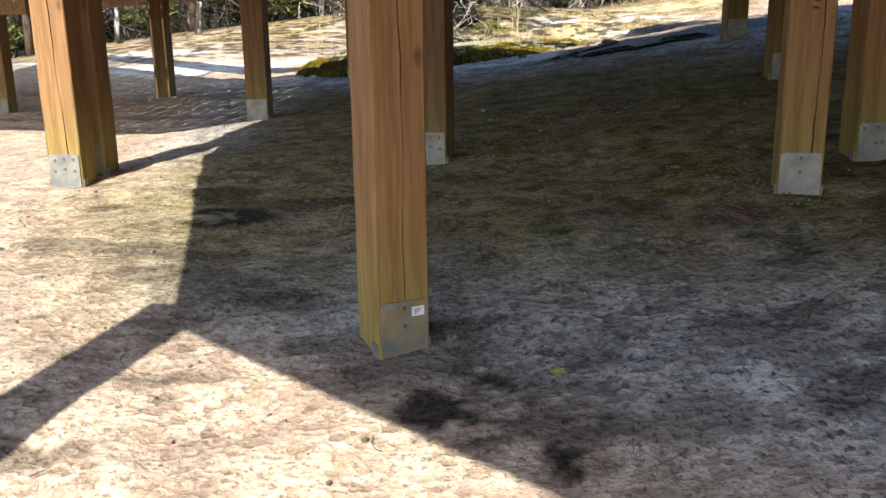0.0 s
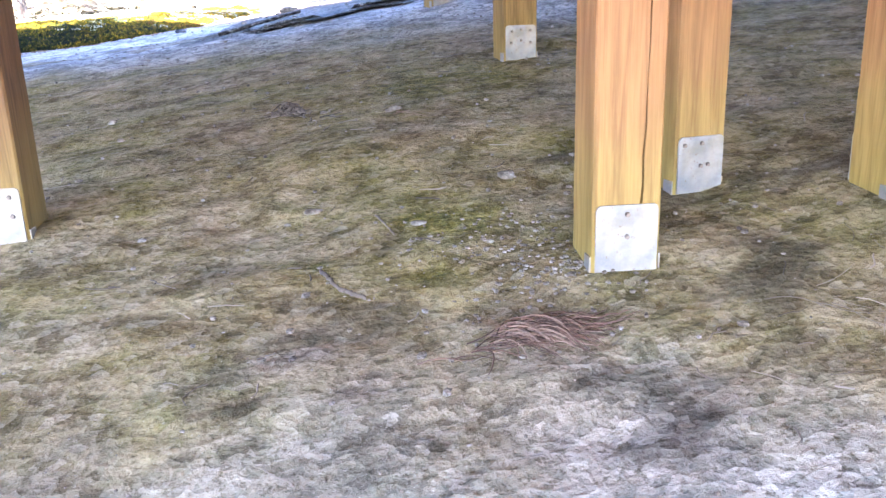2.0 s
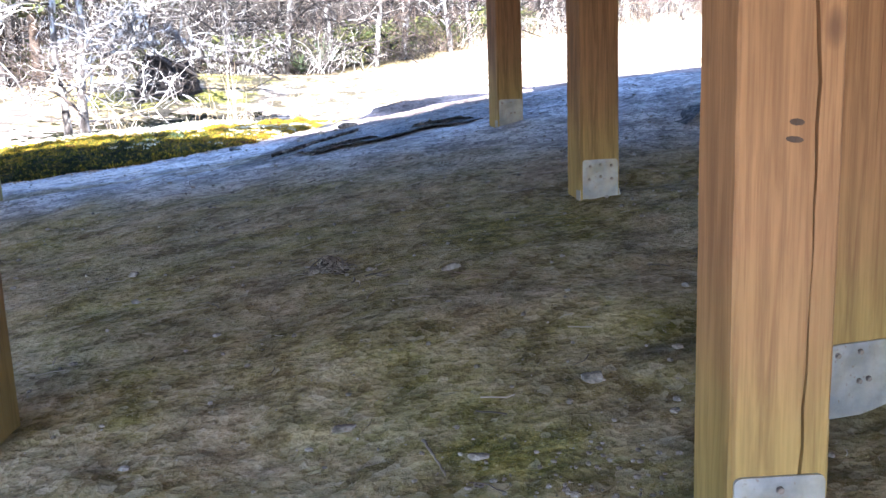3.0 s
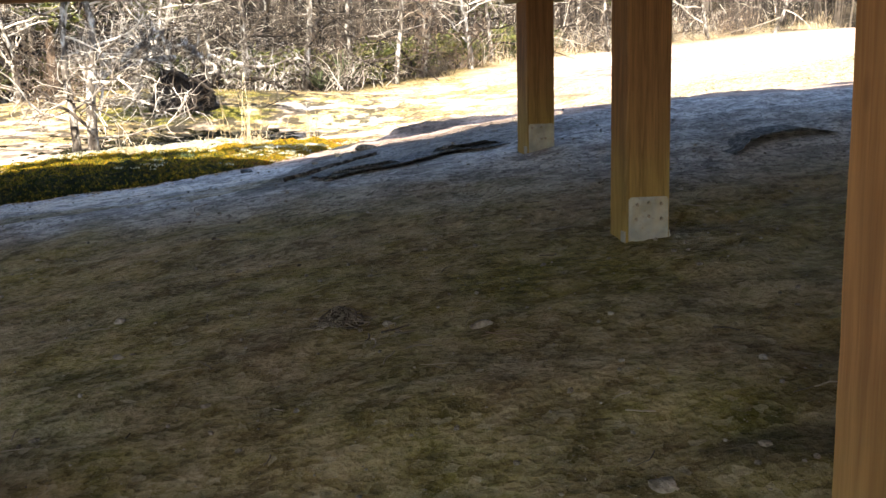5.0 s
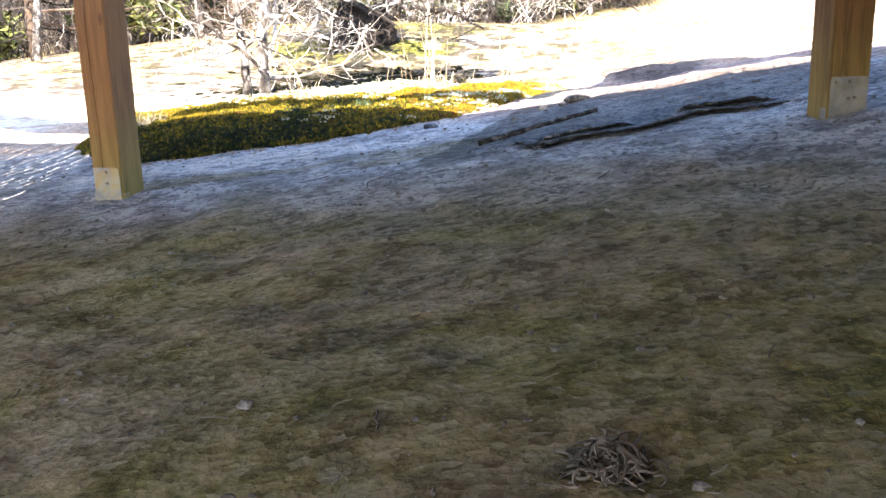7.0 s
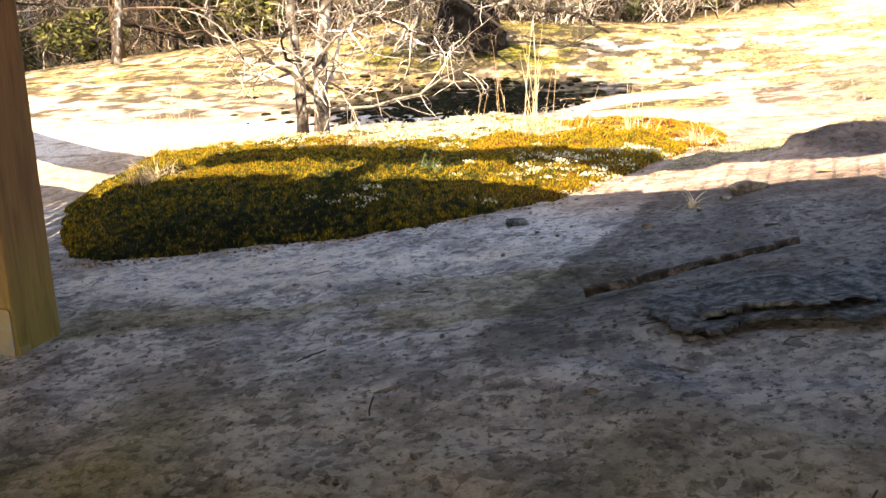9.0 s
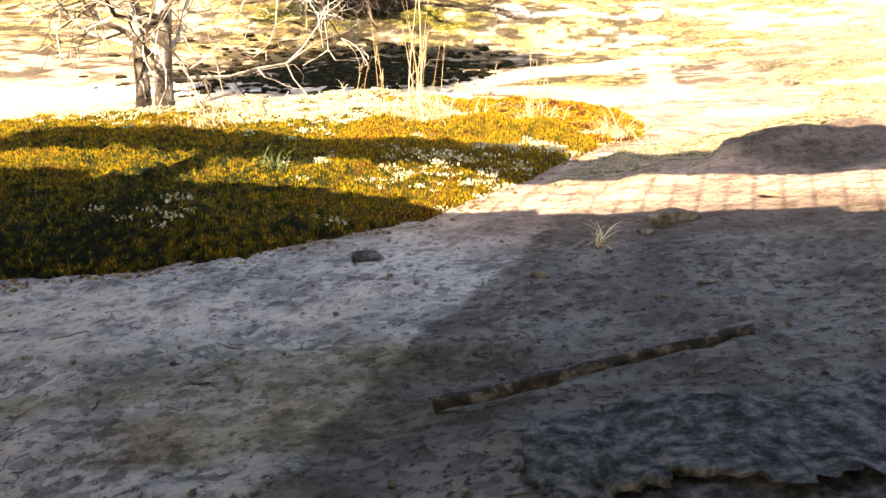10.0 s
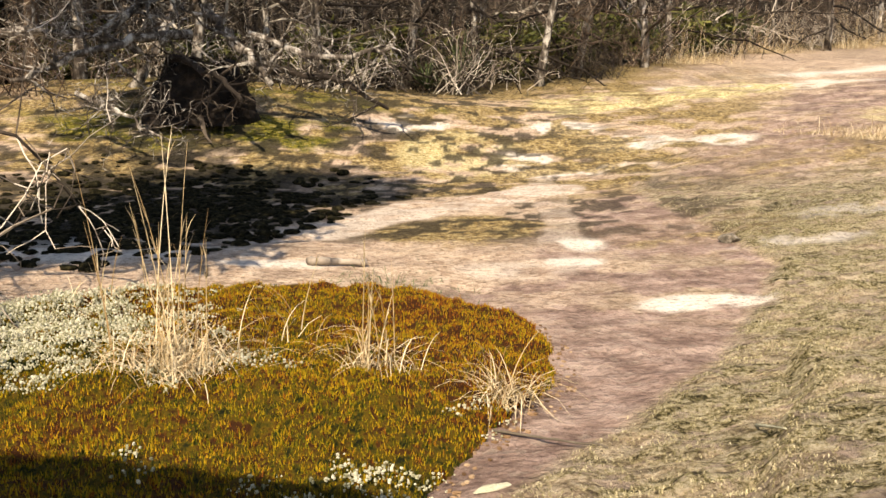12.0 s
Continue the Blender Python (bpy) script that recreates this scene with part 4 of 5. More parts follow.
def bunchgrass(x, y, stems, tall, blades, spread, seed, label, material=None, low=0.2, name="grass_tuft"):
    rng = random.Random(seed)
    root = put(name, None, None, pose(x, y, surface(x, y) - 0.01), label, "grass", "dry grass tufts" if material is None else "")
    s = Soup()
    for _ in range(blades):
        h = rng.uniform(0, 6.28)
        p = Vector((rng.gauss(0, spread * 0.3), rng.gauss(0, spread * 0.3), 0))
        pts = arc(p, h, rng.uniform(0.5, 1.2) * low * 1.4, rng.uniform(0.5, 1.4), rng.uniform(1.0, 2.8), 5)
        pts = [Vector((q.x, q.y, max(q.z, 0.006))) for q in pts]
        w = rng.uniform(0.0012, 0.0026)
        s.blade(pts, [w, w, w * 0.9, w * 0.7, w * 0.5, w * 0.1], Vector((-math.sin(h), math.cos(h), 0)))
    put("leaf_tuft", s.mesh("leaf_tuft", material or STRAW), root, kind="stuff")
    if stems:
        s = Soup()
        for _ in range(stems):
            h = rng.uniform(0, 6.28)
            p = Vector((rng.gauss(0, spread * 0.25), rng.gauss(0, spread * 0.25), 0))
            ln = tall * rng.uniform(0.5, 1.0)
            pts = arc(p, h, ln, rng.uniform(1.38, 1.56), rng.uniform(0.0, 0.35), 7)
            s.tube(pts, [0.0028, 0.0026, 0.0024, 0.002, 0.0018, 0.0014, 0.001, 0.0006], 3)
            for _k in range(5):
                i = rng.randint(2, 6)
                g = h + rng.uniform(-1.2, 1.2)
                s.blade(arc(pts[i], g, ln * rng.uniform(0.08, 0.2), rng.uniform(0.9, 1.4), rng.uniform(0, 0.8), 3), [0.0022, 0.002, 0.0014, 0.0003], Vector((-math.sin(g), math.cos(g), 0)))
        put("stalk", s.mesh("stalk", material or STRAW), root, kind="stuff")
    return root


bunchgrass(0.9, 13.42, 15, 0.92, 420, 0.34, 1, "tall dry bunchgrass with a curled straw base in the moss", low=0.22)
bunchgrass(1.62, 13.42, 8, 0.6, 90, 0.2, 2, "sparse dry grass stems in the moss", low=0.22)
bunchgrass(2.07, 13.22, 0, 0.2, 130, 0.16, 3, "flattened bleached grass clump at the moss edge", low=0.2)
bunchgrass(-0.42, 13.2, 3, 0.3, 110, 0.22, 4, "pinkish dry grass clump on the moss", low=0.2)
bunchgrass(-2.35, 14.1, 14, 0.75, 120, 0.5, 5, "thin dry grass stalks behind the moss", low=0.2)
bunchgrass(-1.75, 12.45, 2, 0.3, 160, 0.22, 6, "dark tangled dry grass clump at the moss edge", low=0.22)
bunchgrass(1.67, 10.84, 0, 0.1, 34, 0.05, 7, "little brown grass tuft in bare rock", low=0.11)
bunchgrass(0.35, 14.3, 3, 0.5, 14, 0.4, 8, "loose dry stems standing in pale lichen", low=0.2)
bunchgrass(1.25, 13.9, 1, 0.4, 16, 0.5, 12, "fallen straw stems lying on the moss", low=0.34)
bunchgrass(0.3, 12.05, 0, 0.2, 50, 0.12, 9, "grey-green grass sprouts in shaded moss", GREENBLADE, 0.16)
bunchgrass(1.75, 15.2, 0, 0.2, 500, 0.75, 10, "short green grass patch beyond the moss", GREENBLADE, 0.09, "green_grass")
bunchgrass(7.6, 19.7, 0, 0.2, 900, 1.3, 11, "golden dry grass clump on bare rock", None, 0.24)
for k in range(9):
    a = random.Random(400 + k)
    x = 8.5 + 2.4 * k + a.uniform(-0.8, 0.8)
    bunchgrass(x, float(treeline(np.array([x]))[0]) + a.uniform(-0.5, 1.5), 26, 1.1, 420, 1.6, 420 + k, "pale dry broomsedge along the edge of the woods", None, 0.5)

# ---- loose pieces on the rock ----


def rock_sheet(front, depth, thick, label, seed):
    """A thin exfoliated sheet: a broken front edge, feathering out uphill."""
    rng = random.Random(seed)
    line = []
    for (ax, ay), (bx, by) in zip(front, front[1:]):
        for k in range(8):
            w = k / 8
            line.append((ax + (bx - ax) * w + rng.gauss(0, 0.008), ay + (by - ay) * w + rng.gauss(0, 0.012)))
    line.append(front[-1])
    n, rows = len(line), 9
    v, f = [], []
    for j in range(rows):
        w = j / (rows - 1)
        for i, (x, y) in enumerate(line):
            end = min(1.0, 4.0 * min(i, n - 1 - i) / n + 0.15)
            yy = y + depth * w * end + 0.02 * math.sin(9 * x)
            v.append((x, yy, gz(x, yy) + thick * end * (1 - w) ** 0.8 + 0.004 - 0.03 * (w > 0.99)))
    for i, (x, y) in enumerate(line):
        end = min(1.0, 4.0 * min(i, n - 1 - i) / n + 0.15)
        v.append((x, y + 0.012, gz(x, y) + thick * end * 0.8))
    for i, (x, y) in enumerate(line):
        v.append((x, y + 0.2, gz(x, y + 0.2) - 0.012))
    for j in range(rows - 1):
        for i in range(n - 1):
            q = j * n + i
            f.append((q, q + 1, q + n + 1, q + n))
    q = rows * n
    f += [(q + i, q + i + 1, i + 1, i) for i in range(n - 1)] + [(q + n + i, q + n + i + 1, q + i + 1, q + i) for i in range(n - 1)]
    return put("rock_sheet", mesh_from("rock_sheet", v, f, SLATE), None, None, label, "rock")


rock_sheet([(1.35, 9.6), (1.36, 9.45), (1.41, 9.34), (1.52, 9.3), (1.6, 9.35), (1.75, 9.34), (1.9, 9.3), (2.08, 9.33), (2.3, 9.42), (2.53, 9.41), (2.72, 9.36), (2.85, 9.36)], 0.5, 0.03, "dark exfoliated rock sheet with a broken edge", 1)
rock_sheet([(1.43, 9.48), (1.5, 9.4), (1.62, 9.43), (1.78, 9.39), (1.93, 9.42), (2.08, 9.4)], 0.22, 0.05, "thin broken layer on the dark rock sheet", 3)
rock_sheet([(2.2, 9.5), (2.38, 9.49), (2.6, 9.47), (2.8, 9.43)], 0.25, 0.055, "thin raised layer on the dark rock sheet", 4)
rock_sheet([(3.79, 7.79), (4.08, 8.01), (4.34, 8.02), (4.62, 7.95)], 0.3, 0.045, "cracked rock sheet on the shaded slope", 2)


def stone(x, y, sx, sy, sz, seed, label, material=None, name="loose_stone", turn=0):
    rng = random.Random(seed)
    bm = bmesh.new()
    bmesh.ops.create_icosphere(bm, subdivisions=3, radius=1)
    cuts = [(Vector((rng.gauss(0, 1), rng.gauss(0, 1), rng.gauss(0, 0.7))).normalized(), rng.uniform(0.5, 0.9)) for _ in range(9)]
    for w in bm.verts:
        for d, c in cuts:
            e = w.co.dot(d)
            if e > c:
                w.co -= d * (e - c)
        w.co += w.co * 0.12 * (noise.noise(w.co * 2.3 + Vector((seed, 0, 0))))
    me = bpy.data.meshes.new(name)
    bmesh.ops.transform(bm, matrix=Matrix.Diagonal((sx / 1.6, sy / 1.6, sz / 1.6, 1)), verts=bm.verts)
    bm.to_mesh(me)
    bm.free()
    me.materials.append(material or STONE)
    return put(name, me, None, pose(x, y, gz(x, y) + sz * 0.28, 0, 0, turn), label, "stone")


stone(1.95, 10.99, 0.17, 0.08, 0.06, 1, "pale angular loose stone on the rock", turn=12)
stone(1.83, 10.9, 0.06, 0.04, 0.025, 2, "small flat stone chip beside a larger stone")
stone(1.45, 10.62, 0.05, 0.04, 0.02, 3, "small grey stone chip on dark rock")
stone(1.93, 10.45, 0.06, 0.05, 0.014, 4, "thin pale stone flake on dark rock")
stone(0.86, 10.95, 0.13, 0.045, 0.045, 5, "dark bark-like rock chip on the slab", SLATE, turn=16)
stone(1.64, 9.43, 0.07, 0.035, 0.02, 6, "pale chip below the broken rock sheet", turn=30)
stone(1.45, 9.33, 0.06, 0.03, 0.02, 7, "dark chip below the broken rock sheet", SLATE, turn=-10)
stone(1.107, 4.907, 0.06, 0.035, 0.024, 8, "grey stone chip on olive rock", turn=20)
stone(1.69, 5.95, 0.075, 0.045, 0.03, 9, "flat brown stone on olive rock", turn=-8)
stone(1.85, 4.87, 0.07, 0.05, 0.03, 10, "rounded brown stone on olive rock")
stone(0.36, 6.73, 0.05, 0.035, 0.025, 11, "small stone on shaded rock")
stone(0.41, 6.31, 0.045, 0.03, 0.02, 12, "pale stone chip on shaded rock")
stone(0.235, 2.93, 0.04, 0.03, 0.03, 13, "small stone beside the askew post", turn=40)
stone(0.34, 2.715, 0.045, 0.03, 0.024, 14, "pale pebble in front of the askew post")
stone(4.17, 16.08, 0.15, 0.1, 0.07, 15, "white stone on pale rock")
stone(1.42, 4.62, 0.05, 0.03, 0.015, 16, "light stone chip near the cracked post", turn=-20)
stone(1.93, 12.55, 0.11, 0.028, 0.016, 17, "bleached splinter at the moss edge", LICHEN, turn=25)


def stick(a, b, r, seed, label, material=None, name="stick", lift=0.0):
    rng = random.Random(seed)
    s, n = Soup(), 14
    pts, radii = [], []
    for i in range(n + 1):
        w = i / n
        x, y = a[0] + (b[0] - a[0]) * w, a[1] + (b[1] - a[1]) * w
        z = (1 - w) * (gz(*a)) + w * gz(*b)
        pts.append(Vector((x + rng.gauss(0, r * 0.35), y + rng.gauss(0, r * 0.35), max(z, gz(x, y)) + r * 0.95 + lift * w)))
        radii.append(r * (1.0 - 0.35 * w) * rng.uniform(0.86, 1.14))
    s.tube(pts, radii, 8)
    return put(name, s.mesh(name, material or TWIG, True), None, None, label, "stick")


stick((1.139, 9.842), (1.897, 9.945), 0.02, 1, "weathered grey stick lying on bare rock", STICKWOOD, lift=0.05)
stick((1.2, 15.74), (1.6, 15.72), 0.03, 2, "bleached short log beyond the moss", DEADWOOD)
stick((1.04, 4.42), (1.07, 4.28), 0.007, 3, "short crooked twig on olive rock")
stick((1.07, 4.28), (1.13, 4.2), 0.008, 4, "bent brown twig on olive rock")
stick((1.3, 4.75), (1.32, 4.58), 0.004, 5, "thin brown twig on olive rock")
stick((2.0, 13.0), (2.3, 12.72), 0.005, 6, "thin dry stem lying on rock")
stick((2.77, 12.74), (2.73, 12.5), 0.005, 7, "forked pale twig on the turf", LICHEN)


def twig_pile(x, y, n, rx, ry, ln, seed, label, material, category, curl, name, thick=(0.0016, 0.0042)):
    rng = random.Random(seed)
    s = Soup()
    base = gz(x, y)
    for _ in range(n):
        px, py = rng.gauss(0, rx * 0.5), rng.gauss(0, ry * 0.5)
        h = rng.gauss(-0.35, 0.5) if curl < 1 else rng.uniform(0, 6.28)
        pts = []
        p = Vector((x + px, y + py, gz(x + px, y + py) + rng.uniform(0.004, 0.065) * max(0.1, 1 - (px / rx) ** 2 - (py / ry) ** 2)))
        k = rng.uniform(-curl, curl)
        step = ln * rng.uniform(0.4, 1.0) / 5
        up = rng.uniform(-0.2, 0.5)
        for _i in range(6):
            pts.append(Vector((p.x, p.y, max(p.z, gz(p.x, p.y) + 0.003))))
            p = p + Vector((math.cos(h), math.sin(h), up)) * step
            h += k
            up -= 0.25
        r = rng.uniform(*thick)
        s.tube(pts, [r, r, r, r * 0.9, r * 0.8, r * 0.5], 4)
    put(name, s.mesh(name, material), None, None, label, category, kind="stuff")


twig_pile(1.22, 6.26, 190, 0.075, 0.075, 0.075, 1, "nest-like heap of curled grey shreds on the rock", TWIG, "twigs", 1.1, "twig_heap")
twig_pile(1.48, 3.82, 190, 0.17, 0.036, 0.17, 2, "small drift of rust-brown pine straw on rock", NEEDLE, "pine straw", 0.2, "pine_straw", (0.001, 0.0026))
twig_pile(1.36, 6.05, 6, 0.08, 0.03, 0.12, 3, "few curled brown stems beside the twig heap", TWIG, "twigs", 0.3, "straw_litter")
twig_pile(1.66, 5.82, 8, 0.08, 0.06, 0.16, 4, "few pine needles beside a flat stone", NEEDLE, "pine straw", 0.15, "pine_needles", (0.0007, 0.0014))
twig_pile(2.2, 3.55, 14, 0.25, 0.12, 0.2, 5, "few scattered bleached pine needles", TWIG, "pine straw", 0.15, "pine_needles", (0.0007, 0.0014))


def leaf(x, y, size, seed, label, material):
    rng = random.Random(seed)
    z = gz(x, y)
    v, f = [], []
    for i in range(7):
        w = i / 6
        half = size * 0.32 * math.sin(math.pi * (0.08 + 0.9 * w))
        curl = 0.25 * size * (w - 0.4) ** 2
        v += [(size * (w - 0.5), -half, curl + 0.3 * half), (size * (w - 0.5), 0, curl), (size * (w - 0.5), half, curl + 0.3 * half)]
    for i in range(6):
        for k in range(2):
            q = i * 3 + k
            f.append((q, q + 1, q + 4, q + 3))
    me = mesh_from("fallen_leaf", v, f, material, True)
    put("fallen_leaf", me, None, pose(x, y, z + 0.004, rng.uniform(-8, 8), rng.uniform(-8, 8), rng.uniform(0, 360)), label, "leaf")


leaf(0.6, 2.66, 0.05, 1, "small yellow leaf on grey rock", YELLOW)
leaf(0.62, 2.68, 0.035, 2, "small yellow leaf on grey rock", YELLOW)
leaf(2.32, 11.15, 0.09, 3, "curled tan dead leaf on sunlit rock", LEAF)


def scatter():
    rng = random.Random(77)
    s, t, c = Soup(), Soup(), Soup()
    for _ in range(3000):
        x, y = rng.uniform(-2.2, 4.2), rng.uniform(1.0, 11.2)
        r = 0.003 + 0.012 * rng.random() ** 4
        s.lump(Vector((x, y, gz(x, y) + r * 0.3)), (r * rng.uniform(0.8, 1.8), r * rng.uniform(0.7, 1.2), r * 0.7), rng, 1, 3, 5)
    for cx, cy, n, sp in ((1.6, 4.4, 150, 0.2), (1.72, 4.1, 140, 0.12), (1.5, 3.85, 40, 0.16), (-0.9, 9.7, 70, 0.25), (0.3, 2.95, 22, 0.15)):
        for _ in range(n):
            x, y = rng.gauss(cx, sp), rng.gauss(cy, sp * 0.7)
            r = rng.uniform(0.003, 0.009)
            s.lump(Vector((x, y, gz(x, y) + r * 0.3)), (r * 1.4, r, r * 0.7), rng, 1, 3, 5)
    put("rock_crumbs", s.mesh("rock_crumbs", STONE), None, None, "loose stone crumbs and grit on the rock", "gravel", kind="stuff")
    for _ in range(380):
        x, y, h = rng.uniform(-2, 4), rng.uniform(1.5, 11), rng.uniform(0, 6.28)
        ln, pts = rng.uniform(0.02, 0.12), []
        for k in range(5):
            pts.append(Vector((x, y, gz(x, y) + 0.003)))
            x, y, h = x + math.cos(h) * ln / 4, y + math.sin(h) * ln / 4, h + rng.gauss(0, 0.3)
        r = rng.uniform(0.001, 0.0028)
        t.tube(pts, [r] * 5, 4)
    put("twig_litter", t.mesh("twig_litter", TWIG), None, None, "scattered bits of twig and stem on rock", "litter", kind="stuff")
    edge = MOSS_EDGE[:11]
    for _ in range(700):
        k = rng.randrange(len(edge) - 1)
        w = rng.random()
        x = edge[k][0] + (edge[k + 1][0] - edge[k][0]) * w + rng.gauss(0, 0.05)
        y = edge[k][1] + (edge[k + 1][1] - edge[k][1]) * w - abs(rng.gauss(0, 0.05))
        r = rng.uniform(0.004, 0.012)
        c.lump(Vector((x, y, gz(x, y) + r * 0.3)), (r * 1.3, r, r * 0.5), rng, 1, 3, 5)
    put("leaf_crumbs", c.mesh("leaf_crumbs", LEAF), None, None, "brown leaf crumbs along the edge of moss", "litter", kind="stuff")


scatter()


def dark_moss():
    """Low blackish moss cushions beyond the golden moss; their near-black also paints in the cedar's shadow."""
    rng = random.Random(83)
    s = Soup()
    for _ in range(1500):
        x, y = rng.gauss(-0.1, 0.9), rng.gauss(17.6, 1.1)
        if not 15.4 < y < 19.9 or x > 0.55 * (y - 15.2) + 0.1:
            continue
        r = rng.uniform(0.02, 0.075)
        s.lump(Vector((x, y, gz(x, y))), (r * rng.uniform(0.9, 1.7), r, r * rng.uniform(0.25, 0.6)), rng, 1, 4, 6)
    put("dark_moss", s.mesh("dark_moss", SHADOWMOSS, True), None, None, "low blackish moss cushions deepening the cedar's shadow on pale rock", "moss", kind="stuff")


dark_moss()

# ---- woods ----


def sprout(s, rng, p, d, length, r, level, plan):
    """Adds a limb and its twigs. plan: per level (segments, children per segment, length share, wiggle)."""
    seg, kids, share, wig = plan[level]
    pts, radii = [p.copy()], [r]
    for i in range(seg):
        d = (d + Vector((rng.gauss(0, wig), rng.gauss(0, wig), rng.gauss(0, wig * 0.8)))).normalized()
        p = p + d * (length / seg)
        rr = r * (1 - 0.8 * (i + 1) / seg)
        pts.append(p.copy())
        radii.append(max(rr, 0.0025))
        if level + 1 < len(plan):
            for _ in range(kids if i else 0):
                side = d.cross(Vector((rng.gauss(0, 1), rng.gauss(0, 1), rng.gauss(0, 1)))).normalized()
                sprout(s, rng, p, (d * 0.45 + side).normalized(), length * share * rng.uniform(0.5, 1.1), max(rr * 0.55, 0.003), level + 1, plan)
    s.tube(pts, radii, 5 if level == 0 else 3)


def bare_tree(seed, x, y, height, limbs, reach, label, material=None, trunks=1, lean=0.15, low=0.25, group="leafless trees of the thicket"):
    rng = random.Random(seed)
    root = put("bare_tree", None, None, pose(x, y, gz(x, y) - 0.05), label, "tree", group)
    t, b = Soup(), Soup()
    for k in range(trunks):
        p = Vector((0.0, 0.0, 0.0)) if not k else Vector((-0.22 * k, 0.16 * k, 0))
        d = Vector((rng.gauss(0, lean), rng.gauss(0, lean), 1)).normalized()
        n, r0 = 12, 0.02 + 0.0115 * height * (1 if not k else 0.7)
        pts, radii = [p.copy()], [r0 * 1.35]
        for i in range(n):
            d = (d + Vector((rng.gauss(0, 0.09), rng.gauss(0, 0.09), 0.05))).normalized()
            p = p + d * height / n
            pts.append(p.copy())
            radii.append(r0 * (1 - 0.85 * (i + 1) / n) + 0.006)
        t.tube(pts, radii, 9)
        for i in range(limbs):
            w = low + (0.97 - low) * (i + rng.random()) / limbs
            q = pts[min(n - 1, int(w * n))].lerp(pts[min(n, int(w * n) + 1)], w * n % 1)
            g = rng.uniform(0, 6.28)
            out = Vector((math.cos(g), math.sin(g), rng.gauss(0.12, 0.3))).normalized()
            sprout(b, rng, q, out, reach * (1.05 - 0.6 * w) * rng.uniform(0.6, 1.15), r0 * 0.4 * (1.1 - 0.7 * w), 0, ((7, 2, 0.42, 0.24), (4, 1, 0.5, 0.3), (3, 0, 0, 0.35)))
    put("trunk", t.mesh("trunk", BARK, True), root)
    put("branch_tangle", b.mesh("branch_tangle", material or DEADWOOD), root, kind="stuff")
    return root


def foliage(root, seed, centre, radii, n, size):
    rng = random.Random(seed)
    s = Soup()
    hubs = []
    for _ in range(26):
        d = Vector((rng.gauss(0, 1), rng.gauss(0, 1), rng.gauss(0, 1))).normalized() * rng.uniform(0.35, 1.0)
        hubs.append(Vector((centre[0] + d.x * radii[0], centre[1] + d.y * radii[1], centre[2] + d.z * radii[2])))
    for _ in range(n):
        c = rng.choice(hubs) + Vector((rng.gauss(0, 0.16), rng.gauss(0, 0.16), rng.gauss(0, 0.12))) * radii[0]
        a = Vector((rng.gauss(0, 1), rng.gauss(0, 1), rng.gauss(0, 0.6))).normalized()
        side = a.cross(Vector((rng.gauss(0, 1), rng.gauss(0, 1), rng.gauss(0, 1)))).normalized()
        ln = size * rng.uniform(0.6, 1.3)
        s.blade([c, c + a * ln * 0.5, c + a * ln], [ln * 0.05, ln * 0.14, ln * 0.02], side)
    put("crown", s.mesh("crown", FOLIAGE), root, None, "dull green cedar sprays")


lone = bare_tree(31, -0.93, 13.95, 3.6, 20, 1.5, "lone double-trunked cedar with dead lower branches behind moss", trunks=2, low=0.1, group="")
foliage(lone, 32, (-0.4, -0.15, 3.35), (1.3, 1.2, 0.7), 15000, 0.22)
foliage(lone, 33, (0.5, 1.0, 4.3), (1.2, 0.9, 0.6), 11000, 0.22)
kinds = [
    bare_tree(41, -3.8, 22.4, 4.2, 26, 2.6, "leafless silver-grey cedar with tangled dead branches", DEADWOOD, low=0.12),
    bare_tree(42, 0.9, 23.4, 4.6, 28, 2.8, "leafless dark cedar with tangled dead branches", DARKBRANCH, low=0.12, lean=0.3),
    bare_tree(43, -1.5, 22.2, 3.6, 26, 2.7, "leaning dead cedar with silvered branches", low=0.15, lean=0.4),
    bare_tree(44, 3.6, 25.6, 5.0, 28, 2.6, "leafless thicket tree with dark twigs", DARKBRANCH, low=0.12),
    bare_tree(45, -6.8, 21.6, 5.2, 26, 2.8, "leafless thicket tree with brown trunk", BROWNWOOD, low=0.15),
]
rng = random.Random(50)
spots = [(-5.4, 23.0), (-8.6, 21.0), (-10.8, 21.5), (-12.5, 19.4), (-2.6, 23.6), (-0.1, 24.4), (2.3, 25.2), (1.6, 26.6), (4.6, 25.2), (5.6, 26.6), (7.2, 27.4), (8.4, 29.4), (10.6, 31.0), (12.8, 30.6), (15.5, 33.0), (18.5, 34.0), (-0.9, 23.6), (-4.4, 24.0), (-7.6, 23.4), (6.4, 29.4), (3.6, 27.0), (-14.6, 21.0), (22.0, 35.0), (13.6, 35.0), (9.6, 34.2), (-1.8, 25.4), (1.4, 26.2), (-10.0, 25.0), (-16.0, 17.0), (-17.5, 22.5)]
for k, (x, y) in enumerate(spots):
    e = rng.uniform(0.85, 1.2)
    copy_thing(kinds[k % 5], pose(x, y, gz(x, y) - 0.05, 0, 0, rng.uniform(0, 360)) @ Matrix.Scale(e, 4))


